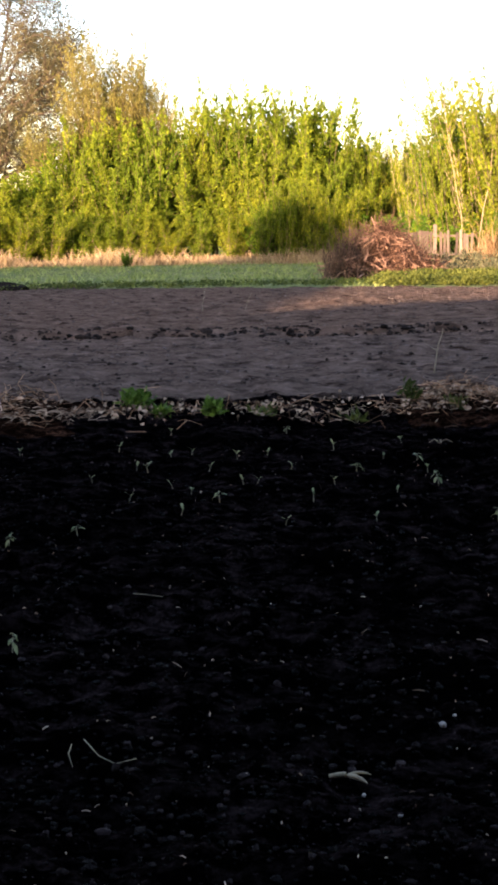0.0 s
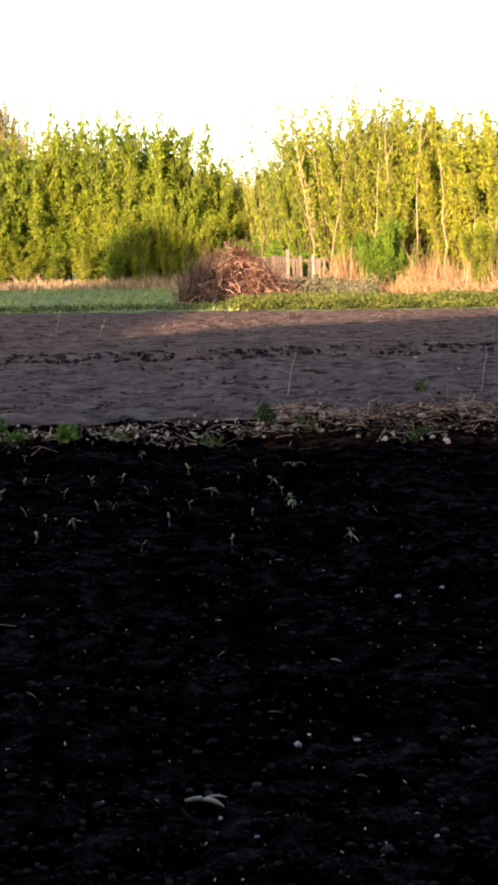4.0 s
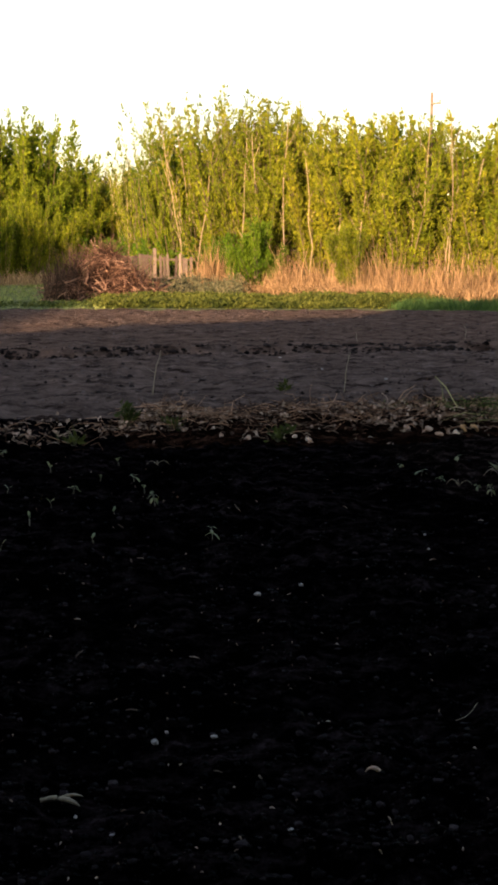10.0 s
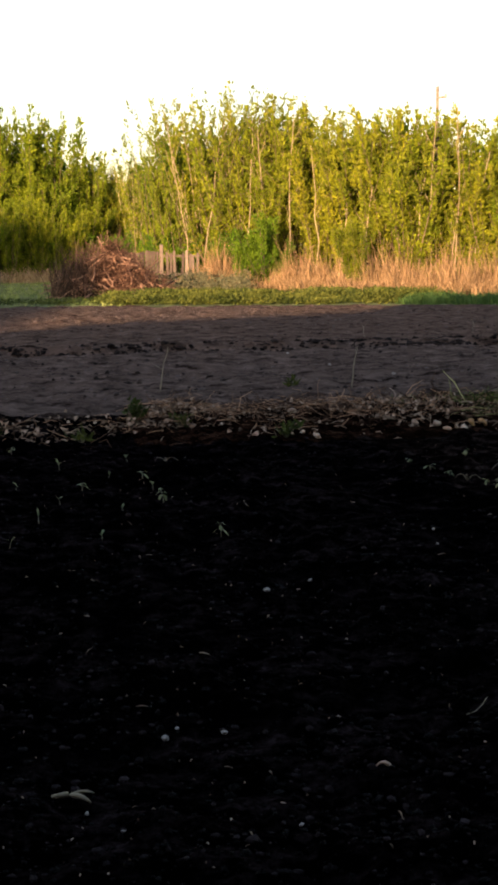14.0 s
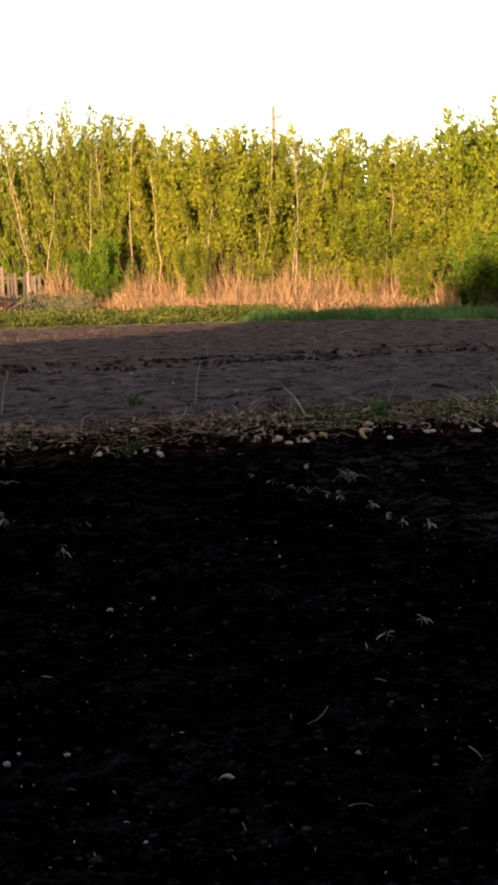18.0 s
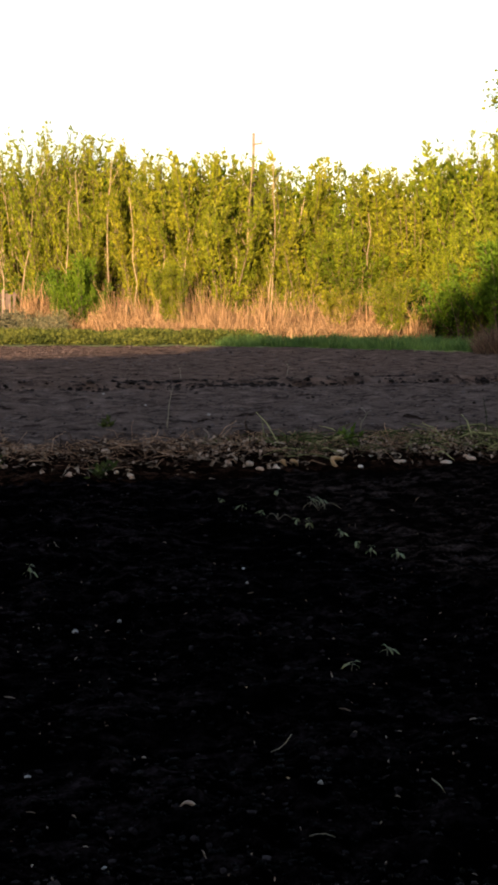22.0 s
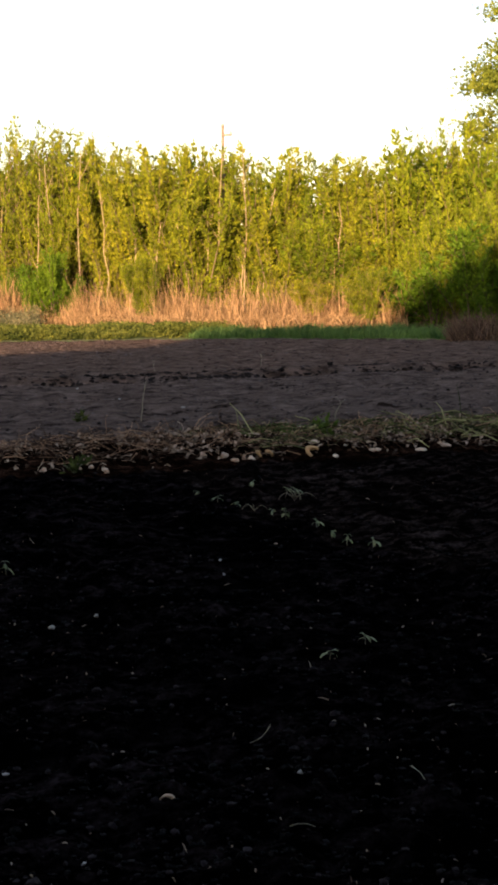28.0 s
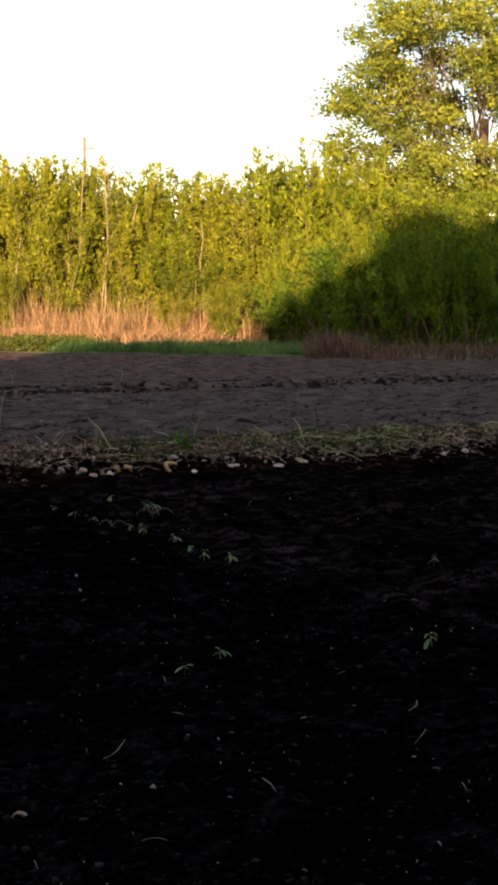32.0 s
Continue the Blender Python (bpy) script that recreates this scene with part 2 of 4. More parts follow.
    me.polygons.foreach_set("use_smooth", np.full(len(faces), smooth))
    me.update(calc_edges=True)
    return me


def thing(name, at, label, category, group="", kind=""):
    ob = new(name)
    ob.location = at
    return tagged(ob, label, category, group, kind)


def part(name, data, parent, label="", kind="", at=None):
    ob = new(name, data)
    ob.parent = parent
    if at is not None:
        ob.matrix_basis = at
    return tagged(ob, label, "", "", kind)


def join(pieces):
    """Pieces (verts, faces), one after the other."""
    v, f, k = [], [], 0
    for a, b in pieces:
        v.append(a)
        f.append(np.asarray(b) + k)
        k += len(a)
    return np.concatenate(v), np.concatenate(f)


def tube(points, radii, sides=5, cap=True):
    points, radii = np.asarray(points, float), np.asarray(radii, float)
    way = np.gradient(points, axis=0)
    way /= np.linalg.norm(way, axis=1)[:, None] + 1e-9
    ref = np.array([0.0, 0, 1]) if abs(way[0][2]) < 0.8 else np.array([1.0, 0, 0])
    a = np.cross(way, ref)
    a /= np.linalg.norm(a, axis=1)[:, None] + 1e-9
    b = np.cross(way, a)
    ang = np.arange(sides) * 2 * np.pi / sides
    ring = np.cos(ang)[None, :, None] * a[:, None] + np.sin(ang)[None, :, None] * b[:, None]
    v = (points[:, None] + ring * radii[:, None, None]).reshape(-1, 3)
    n = len(points)
    f = [[r * sides + s, r * sides + (s + 1) % sides, (r + 1) * sides + (s + 1) % sides, (r + 1) * sides + s] for r in range(n - 1) for s in range(sides)]
    if cap:
        v = np.vstack([v, points[0], points[-1]])
        k = n * sides
        for s in range(sides):
            t = (s + 1) % sides
            f.append([k, t, s, s])
            f.append([k + 1, (n - 1) * sides + s, (n - 1) * sides + t, (n - 1) * sides + t])
    return v, np.array(f)


def clean(f):
    """Quads whose last two corners agree become proper: the third corner is split from a neighbour, so drop them to triangles."""
    return np.array([[q[0], q[1], q[2]] for q in f] + [[q[0], q[2], q[3]] for q in f if q[2] != q[3]])


def tube_mesh(name, points, radii, material, sides=5):
    v, f = tube(points, radii, sides)
    return mesh_np(name, v, clean(f), material, True)


def leaves(at, length, width, r, lift=0.3, fold=0.18):
    """Folded leaf blades at these points."""
    n = len(at)
    length = np.broadcast_to(length, n)[:, None] * r.uniform(0.7, 1.3, (n, 1))
    width = np.broadcast_to(width, n)[:, None] * r.uniform(0.7, 1.3, (n, 1))
    a = r.normal(size=(n, 3))
    a[:, 2] = a[:, 2] * 0.7 + lift
    a /= np.linalg.norm(a, axis=1)[:, None]
    b = np.cross(a, r.normal(size=(n, 3)))
    b /= np.linalg.norm(b, axis=1)[:, None]
    c = np.cross(a, b)
    mid = at + a * length * 0.45 + c * length * fold
    v = np.stack([at, mid + b * width * 0.5, at + a * length, mid - b * width * 0.5], 1).reshape(-1, 3)
    return v, np.arange(4 * n).reshape(-1, 4)


def blades(at, height, width, r, lean=0.25):
    """Grass blades and dry stalks: two bent pieces each."""
    n = len(at)
    h = np.broadcast_to(height, n)[:, None] * r.uniform(0.55, 1.15, (n, 1))
    w = np.broadcast_to(width, n)[:, None] * r.uniform(0.7, 1.3, (n, 1))
    turn = r.uniform(0, np.pi, n)
    s = np.stack([np.cos(turn), np.sin(turn), np.zeros(n)], 1) * w * 0.5
    d = np.concatenate([r.normal(size=(n, 2)) * lean, np.ones((n, 1))], 1)
    e = d + np.concatenate([r.normal(size=(n, 2)) * lean, np.full((n, 1), -0.1)], 1)
    m = at + d * h * 0.55
    t = m + e * h * 0.45
    v = np.stack([at - s, at + s, m + s * 0.8, m - s * 0.8, t + s * 0.15, t - s * 0.15], 1).reshape(-1, 3)
    k = np.arange(n)[:, None] * 6
    return v, np.concatenate([k + [0, 1, 2, 3], k + [3, 2, 4, 5]])


# ---- the ground ----
def lattice(ix, iy, seed):
    h = (ix.astype(np.int64) * 374761393 + iy.astype(np.int64) * 668265263 + seed * 974711) & 0xFFFFFFFF
    h = ((h ^ (h >> 13)) * 1274126177) & 0xFFFFFFFF
    return ((h ^ (h >> 16)) & 0xFFFF) / 65535.0


def grain(x, y, size, seed):
    """Smooth chance heights, 0 to 1, of this grain in metres."""
    x, y = np.asarray(x, float) / size, np.asarray(y, float) / size
    ix, iy = np.floor(x), np.floor(y)
    u, v = x - ix, y - iy
    u, v = u * u * (3 - 2 * u), v * v * (3 - 2 * v)
    a, b = lattice(ix, iy, seed), lattice(ix + 1, iy, seed)
    c, d = lattice(ix, iy + 1, seed), lattice(ix + 1, iy + 1, seed)
    return (a * (1 - u) + b * u) * (1 - v) + (c * (1 - u) + d * u) * v


def bell(d, s):
    return np.exp(-0.5 * (d / s) ** 2)


def step(a, b, x):
    t = np.clip((x - a) / (b - a), 0, 1)
    return t * t * (3 - 2 * t)


def height(x, y):
    """The ground's height."""
    x, y = np.asarray(x, float), np.asarray(y, float)
    h = 0.05 * (grain(x, y, 0.55, 1) - 0.5) + 0.06 * (grain(x, y, 0.21, 2) - 0.5)
    h = h + 0.055 * (np.abs(2 * grain(x, y, 0.11, 3) - 1)) * grain(x, y, 0.4, 4) + 0.02 * grain(x, y, 0.04, 5)
    h = h - 0.026
    h = h * (1 - 0.2 * step(13, 16, y - 0.225 * x))
    h = h * (1 - 0.75 * step(38, 41, np.hypot(x, y)))
    far = step(13.5, 15, y - 0.225 * x) * (1 - step(38, 40, np.hypot(x, y)))
    h = h + far * (0.03 * (grain(x, y, 0.45, 21) - 0.5) + 0.07 * (grain(x, y, 0.3, 22) - 0.5) * grain(x, y, 1.5, 23))
    # the ridge of weeds across the field, low in its middle stretch
    tall = 0.15 - 0.08 * step(-4.1, -3.6, x) * (1 - step(-1.3, -0.7, x))
    ridge = y - 11.82 - 0.225 * x
    h = h + tall * bell(ridge, 0.42) * (0.75 + 0.5 * grain(x, y, 0.6, 6)) - 0.05 * bell(ridge - 1.7, 0.5)
    # a plough line through the grey field
    line = y - 21.35 - 0.27 * x - 0.5 * grain(x, 0 * x, 2.5, 8)
    broken = step(0.12, 0.42, grain(x, y, 0.9, 9))
    h = h + 0.10 * bell(line - 0.35, 0.22) * broken - 0.15 * bell(line + 0.1, 0.16) * broken
    h = h + 0.05 * bell(y - 18.4 - 0.2 * x, 0.3) * step(0.55, 0.75, grain(x, y, 0.7, 10))
    h = h + 0.04 * bell(y - 31.5 - 0.1 * x, 0.4) * step(0.5, 0.8, grain(x, y, 1.1, 11))
    return h


def field_edge(x):
    """Where the tilled field ends and the meadow begins."""
    return 38.4 - 0.55 * np.clip(x - 6.5, 0, 30) + 0.5 * (grain(x, 0 * x, 1.7, 12) - 0.5)


ring = [0.01, 0.4]
while ring[-1] < 4000:
    r0 = ring[-1]
    ring.append(r0 * (1.15 if r0 < 2.4 else 1.0058 if r0 < 40 else 1.05 if r0 < 100 else 1.2))
ring = np.array(ring)
fan = np.radians(np.concatenate([np.arange(-23.5, 28, 0.122), np.arange(30, 336, 6.0)]))
rr, aa = np.meshgrid(ring, fan, indexing="ij")
gx, gy = rr * np.sin(aa), rr * np.cos(aa)
gz = height(gx, gy) * (np.abs(rr - 22) < 40)
nr, na = rr.shape
ids = np.arange(nr * na).reshape(nr, na)
nxt = np.roll(ids, -1, axis=1)
quads = np.stack([ids[:-1], nxt[:-1], nxt[1:], ids[1:]], -1).reshape(-1, 4)[:, ::-1]
cx, cy = gx[:-1].ravel(), gy[:-1].ravel()
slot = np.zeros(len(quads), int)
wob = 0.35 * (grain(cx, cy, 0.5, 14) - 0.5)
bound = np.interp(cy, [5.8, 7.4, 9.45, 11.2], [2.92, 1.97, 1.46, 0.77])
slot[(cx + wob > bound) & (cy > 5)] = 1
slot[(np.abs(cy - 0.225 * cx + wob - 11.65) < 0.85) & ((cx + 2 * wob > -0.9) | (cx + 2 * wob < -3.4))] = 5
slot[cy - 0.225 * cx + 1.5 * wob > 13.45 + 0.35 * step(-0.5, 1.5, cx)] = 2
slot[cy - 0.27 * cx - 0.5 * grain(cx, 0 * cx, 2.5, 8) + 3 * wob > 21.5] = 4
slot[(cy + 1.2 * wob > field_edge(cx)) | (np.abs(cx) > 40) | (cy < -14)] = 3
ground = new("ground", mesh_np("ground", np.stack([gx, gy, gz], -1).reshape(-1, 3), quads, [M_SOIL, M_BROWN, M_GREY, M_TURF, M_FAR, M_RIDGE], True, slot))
tagged(ground, "dark tilled garden soil and a dry grey field before a meadow", "ground", kind="structure")


def on(x, y, up=0.0):
    """A place on the soil, slid a little with the relief."""
    px_, py_ = x, y
    for _ in range(4):
        k = 1 - float(height(px_, py_)) / 1.54
        px_, py_ = x * k, y * k
    return (px_, py_, float(height(px_, py_)) + up)


# ---- unseen walls added behind the camera, outlined to shade the field ----
def shade_caster(name, profile, y0, y1):
    v = [(x, y0, z) for x, z in profile] + [(x, y1, z) for x, z in profile]
    n = len(profile)
    bm = bmesh.new()
    bv = [bm.verts.new(p) for p in v]
    bm.faces.new(bv[:n])
    bm.faces.new(bv[n:][::-1])
    for k in range(n):
        bm.faces.new((bv[k], bv[n + k], bv[n + (k + 1) % n], bv[(k + 1) % n]))
    bmesh.ops.recalc_face_normals(bm, faces=bm.faces)
    me = bpy.data.meshes.new(name)
    bm.to_mesh(me)
    me.materials.append(M_WALL)
    return tagged(new(name, me), "unseen plain dark wall added to shade the field", "wall", kind="structure")


def shade_outline(*row):
    """Top outlines whose shade reaches a place x, y at a height z."""
    aside, steep = math.tan(radians(-SUN_TURN)), math.tan(radians(SUN_UP)) / math.cos(radians(SUN_TURN))
    return [(x + (y + 2.5) * aside, z + (y + 2.5) * steep) for x, y, z in row]


LEFT = shade_outline((-30, 65, 0), (-20, 67, 0), (-15, 69, 0), (-13.4, 70, 0.2), (-12.7, 71, 1.7), (-11.6, 71, 2.0), (-11.2, 71, 2.9), (-9.6, 72, 3.0), (-9.2, 71, 2.3), (-8.2, 71, 2.2), (-7.0, 64, 1.0), (-5.2, 46.6, 1.4), (-4.4, 46, 0.2), (-4.9, 37, 0), (-4.6, 26.5, 0))
MIDDLE = shade_outline((-2.4, 30, 0), (0.3, 32, 0), (3.4, 34.6, 0), (4.9, 39.5, 0), (8.6, 44, 0))
RIGHT = shade_outline((10.6, 44, 0), (11.9, 44, 0.3), (12.2, 44, 1.1), (12.9, 44, 1.2), (13.1, 44, 1.7), (14.0, 44, 1.6), (14.3, 44, 2.2), (15.2, 44, 2.1), (15.5, 44, 2.7), (16.3, 44, 2.6), (16.6, 44, 3.3), (16.8, 44, 4.2), (17.6, 44, 4.7), (18.6, 44, 4.6), (18.9, 44, 4.0), (19.9, 44, 3.6), (20.4, 44, 4.3), (22, 44, 4.6), (40, 44, 4.8))
shade_caster("wall_1", [(LEFT[0][0], -0.2)] + LEFT + [(LEFT[-1][0], -0.2)], -2.5, -4)
shade_caster("wall_2", [(LEFT[-1][0] + 0.02, -0.2), (LEFT[-1][0] + 0.02, LEFT[-1][1])] + MIDDLE + [(MIDDLE[-1][0], -0.2)], -2.5, -4)
shade_caster("wall_3", [(MIDDLE[-1][0] + 0.02, -0.2), (MIDDLE[-1][0] + 0.02, MIDDLE[-1][1])] + RIGHT + [(RIGHT[-1][0], -0.2)], -2.5, -4)


# ---- trees and shrubs ----
def leaves_along(at, way, length, width, r, fold=0.16):
    """Folded leaf blades that point this way."""
    n = len(at)
    a = way / (np.linalg.norm(way, axis=1)[:, None] + 1e-6)
    length = length * r.uniform(0.65, 1.3, (n, 1))
    width = width * r.uniform(0.7, 1.3, (n, 1))
    b = np.cross(a, r.normal(size=(n, 3)))
    b /= np.linalg.norm(b, axis=1)[:, None] + 1e-6
    mid = at + a * length * 0.45 + np.cross(a, b) * length * fold
    v = np.stack([at, mid + b * width * 0.5, at + a * length, mid - b * width * 0.5], 1).reshape(-1, 3)
    return v, np.arange(4 * n).reshape(-1, 4)


def shrub_meshes(r, shoots, spread, forks, per_metre, high, low, thick, leafy):
    """Upright shoots in a vase, forked, with leaves set close round them."""
    stems, root, way = [], [], []

    def clothe(line, start):
        size = np.linalg.norm(np.diff(line, axis=0), axis=1).sum()
        n = max(6, int(size * (1 - start) * per_metre))
        tufts = max(3, int(size * (1 - start) / 0.36))
        u = start + (1 - start) * (r.integers(0, tufts, n) + 0.5 + r.uniform(-0.3, 0.3) + r.normal(size=n) * 0.27) / tufts
        u = np.where(r.uniform(size=n) < 0.25, r.uniform(start, 1, n), np.clip(u, start, 1.0))
        s = np.linspace(0, 1, len(line))
        at = np.stack([np.interp(u, s, line[:, j]) for j in range(3)], 1)
        axis = line[-1] - line[-2]
        axis = axis / np.linalg.norm(axis)
        out = r.normal(size=(n, 3))
        out -= (out @ axis)[:, None] * axis
        out /= np.linalg.norm(out, axis=1)[:, None] + 1e-6
        bushy = r.choice([0.6, 1.0, 1.3, 1.7], tufts)[np.clip(((u - start) / (1 - start) * tufts).astype(int), 0, tufts - 1)]
        root.append(at + out * (thick * (1.05 - 0.75 * u ** 2.5) * bushy * r.uniform(0.1, 1, n))[:, None])
        way.append(axis * 0.8 + out * 0.75 + r.normal(size=(n, 3)) * 0.3)

    for k in range(shoots):
        turn = r.uniform(0, 2 * np.pi)
        out = spread * np.sqrt(r.uniform(0.02, 1))
        aim = np.array([np.cos(turn), np.sin(turn), 0])
        tall = high * r.uniform(low, 1.0)
        s = np.linspace(0, 1, 8)[:, None]
        line = aim * out * (0.15 + 0.85 * s ** 1.15) + [0, 0, tall * (1 - 0.10 * (out / spread) ** 2)] * s + np.cumsum(r.normal(size=(8, 3)) * [0.035, 0.035, 0.0], 0)
        stems.append((line, np.linspace(0.034, 0.005, 8) * r.uniform(0.5, 1.2)))
        clothe(line, leafy if r.uniform() < 0.5 else 0.45)
        for _ in range(forks):
            h = r.uniform(0.08, 0.86)
            q = np.array([np.interp(h, s[:, 0], line[:, j]) for j in range(3)])
            w = np.array([r.normal() * 0.42, r.normal() * 0.42, 1.0]) + aim * 0.12
            length = min(r.uniform(0.08, 0.26) * high, max(0.4, high * r.uniform(0.8, 1.0) - q[2]))
            t = np.linspace(0, 1, 4)[:, None]
            twig = q + w * length * t + [0, 0, 0.12] * t ** 2
            stems.append((twig, np.linspace(0.011, 0.004, 4)))
            clothe(twig, 0.1)
    return stems, np.concatenate(root), np.concatenate(way)


def make_shrub(seed, shoots, spread, forks, per_metre, size, leaf, bark, label, high=6.0, low=0.74, named=8, kind="shrub", thick=0.12, leafy=0.14):
    r = np.random.default_rng(seed)
    stems, root, way = shrub_meshes(r, shoots, spread, forks, per_metre, high, low, thick, leafy)
    root[:, 2] = np.maximum(root[:, 2], 0.08)
    ob = thing(kind, (0, 0, 0), label, kind)
    main = [s for s in stems if len(s[0]) == 8]
    for line, rad in main[:named]:
        part("stem", tube_mesh("stem", line, rad * 0.95, bark), ob)
    v, f = join([tube(line, rad, 4, False) for line, rad in main[named:] + [s for s in stems if len(s[0]) != 8]])
    part("brushwood", mesh_np("brushwood", v, f, bark, True), ob, "", "stuff")
    v, f = leaves_along(root, way, size, size * 0.48, r)
    part("crown", mesh_np("crown", v, f, leaf), ob, "", "stuff")
    return ob


def far_at(az, d):
    return d * math.sin(radians(az)), d * math.cos(radians(az))


LABEL_GREEN = "tall leafy shrub with upright yellow-green spring shoots in a hedge"
LABEL_DEEP = "dense dark green leafy shrub at the foot of the hedge"
LABEL_REAR = "dense dark green shrub standing deep in the hedge"
LABEL_BUD = "tree with fine brownish budding twigs above the hedge"
protos = [make_shrub(100 + k, 15, 2.1, 6, 37, 0.168, M_LEAF, M_BARK, LABEL_GREEN) for k in range(4)]
green = [make_shrub(110 + k, 15, 2.1, 6, 32, 0.19, M_LEAF_MID, M_BARK, LABEL_GREEN, thick=0.14) for k in range(4)]
airy = [make_shrub(120 + k, 13, 2.2, 5, 28, 0.16, M_LEAF, M_BARK_SUNLIT if k == 0 else M_BARK, LABEL_GREEN, thick=0.12, leafy=0.3) for k in range(3)]
rear = [make_shrub(130 + k, 13, 1.8, 5, 16, 0.28, M_LEAF_DEEP, M_BARK_DARK, LABEL_REAR, thick=0.22, leafy=0.05) for k in range(3)]
deep = [make_shrub(140 + k, 16, 1.4, 3, 62, 0.16, M_LEAF_DEEP, M_BARK_DARK, LABEL_DEEP, 3.0, 0.45, thick=0.15, leafy=0.03) for k in range(2)]
bud = [make_shrub(150 + k, 22, 3.0, 9, 30, 0.14, M_LEAF_BUD, M_BARK, LABEL_BUD, 9.0, 0.74, thick=0.3, leafy=0.2) for k in range(2)]
shoot = [make_shrub(160, 3, 0.3, 3, 34, 0.13, M_LEAF_BUD, M_BARK_DARK, "slender budding shoot standing out of the hedge", 9.0, 0.85, thick=0.09, leafy=0.5)]

# the hedge's skyline: degrees to the right, degrees above the horizon
SKYLINE = [(-24, 2.6), (-19.6, 2.7), (-18.4, 4.0), (-17.5, 4.7), (-14.6, 4.7), (-14.1, 4.3), (-13.5, 4.6), (-12.6, 5.9), (-11, 5.7), (-9.6, 5.2), (-8.6, 5.6), (-7.8, 5.4), (-7.3, 4.6), (-6.3, 4.5),
           (-5.8, 3.6), (-4.4, 3.6), (-3.7, 4.0), (-3.3, 5.4), (-2.9, 6.1), (-2.1, 5.7), (-1.2, 6.6), (0.5, 6.45), (2.3, 6.5), (2.9, 6.1), (4, 5.95), (5.5, 6.0), (7, 5.8), (8.1, 5.6), (9.3, 5.4), (10.5, 5.8),
           (11.6, 5.3), (12.8, 4.7), (13.3, 5.2), (14, 5.8), (14.7, 5.2), (15.3, 5.6), (16.1, 6.0), (16.8, 6.1), (17.6, 6.6), (18.1, 6.4), (19, 6.2), (21.2, 5.4), (25.4, 4.5), (29, 4.5)]


def rise(az):
    return float(np.interp(az, [p[0] for p in SKYLINE], [p[1] for p in SKYLINE]))


def depth(az):
    return float(np.interp(az, [-24, -7, -4.5, -3.2, 2, 6, 12, 18, 25, 29], [73, 73, 74, 63, 58, 53, 53, 50, 46, 44]))


used = set()
turn_of = {}


def next_of(kinds):
    k = turn_of[id(kinds)] = turn_of.get(id(kinds), -1) + 1
    return kinds[k % len(kinds)]


def plant(proto, x, y, high, base=6.0, wide=None, group="shrubs of the hedge"):
    k = high / base
    wide = wide or k
    m = pose(x, y, 0, 0, 0, random.uniform(0, 360)) @ Matrix.Diagonal((wide, wide, k, 1))
    if proto.name not in used:
        used.add(proto.name)
        proto.matrix_basis = m
        tagged(proto, group=group)
        return proto
    ob = copy_thing(proto, m)
    ob.scale = (wide, wide, k)
    return ob


random.seed(5)
az = -23.5
while az < 28.5:
    d = depth(az) + random.uniform(-0.8, 0.8)
    top = 1.55 + d * math.tan(radians(rise(az)))
    slim = min(1.0, 0.45 + 0.22 * abs(az + 4.8))
    front_kind = green if az < -5.2 or az > 15.8 or (11.2 < az < 13.4 and random.random() < 0.6) else airy if -4.2 < az < 1.2 and random.random() < 0.75 else protos
    plant(next_of(front_kind), *far_at(az, d + 1.6), top * random.uniform(1.04, 1.13), 6.0, slim * random.uniform(0.9, 1.15))
    plant(next_of(rear), *far_at(az + 0.5, d + 3.6), top * random.uniform(0.88, 0.99), 6.0, slim * random.uniform(1.0, 1.2), "shrubs deep in the hedge")
    if random.random() < (0.35 if -5.8 < az < -3.6 else 0.75):
        low_kind = protos if front_kind is airy else front_kind
        plant(next_of(low_kind), *far_at(az + random.uniform(0.2, 0.9), d), top * random.uniform(0.5, 0.85), 6.0, slim * random.uniform(0.75, 1.05))
    az += math.degrees(1.12 / d)

# low leafy growth among the reeds
for az, d in [(5.1, 50), (11.9, 48), (14.4, 47)]:
    plant(next_of(protos), *far_at(az, d), random.uniform(1.8, 3.2), 6.0, random.uniform(0.45, 0.7))

# darker shrubs low in the hedge
for az, d, high, wide in [(-10.2, 71.5, 2.7, 1.1), (-9.4, 71.2, 3.3, 1.1), (-8.6, 71, 3.6, 1.2), (-7.8, 71, 3.4, 1.1), (-7.0, 71, 3.0, 1.1), (0.3, 55.8, 2.2, 0.7), (1.1, 55.5, 3.1, 0.85), (1.7, 56, 2.2, 0.6),
                          (15.9, 48.4, 2.1, 1.0), (17.2, 47, 2.8, 1.0), (18.6, 45.6, 3.5, 1.0), (19.8, 44.6, 3.2, 1.0), (21.0, 44, 3.9, 1.0), (22.2, 43.4, 3.5, 1.0), (23.4, 42.4, 3.9, 1.0), (24.7, 41.9, 3.6, 1.0), (26.3, 41.4, 3.7, 1.0),
                          (-3.0, 65, 2.5, 0.9), (-2.2, 64, 2.8, 0.9), (-1.3, 62, 2.4, 0.9), (-0.4, 60, 2.5, 0.8), (-5.0, 71, 2.6, 1.0), (-3.9, 69, 2.8, 1.0)]:
    plant(next_of(deep), *far_at(az, d), high, 3.0, wide, "low shrubs of the hedge")

plant(next_of(deep), -18.3, 63.4, 0.8, 3.0, 0.3, "low shrubs of the hedge")

for az, d, high, wide in [(-11.6, 71.5, 3.0, 0.8), (-12.9, 72, 3.4, 0.8), (-14.1, 72, 2.8, 0.8), (-15.3, 72, 3.3, 0.8), (-16.6, 72, 2.9, 0.8), (-17.9, 72, 3.2, 0.8), (-19.2, 71.5, 2.8, 0.8), (-20.5, 71, 3.0, 0.8), (-21.8, 71, 2.7, 0.8)]:
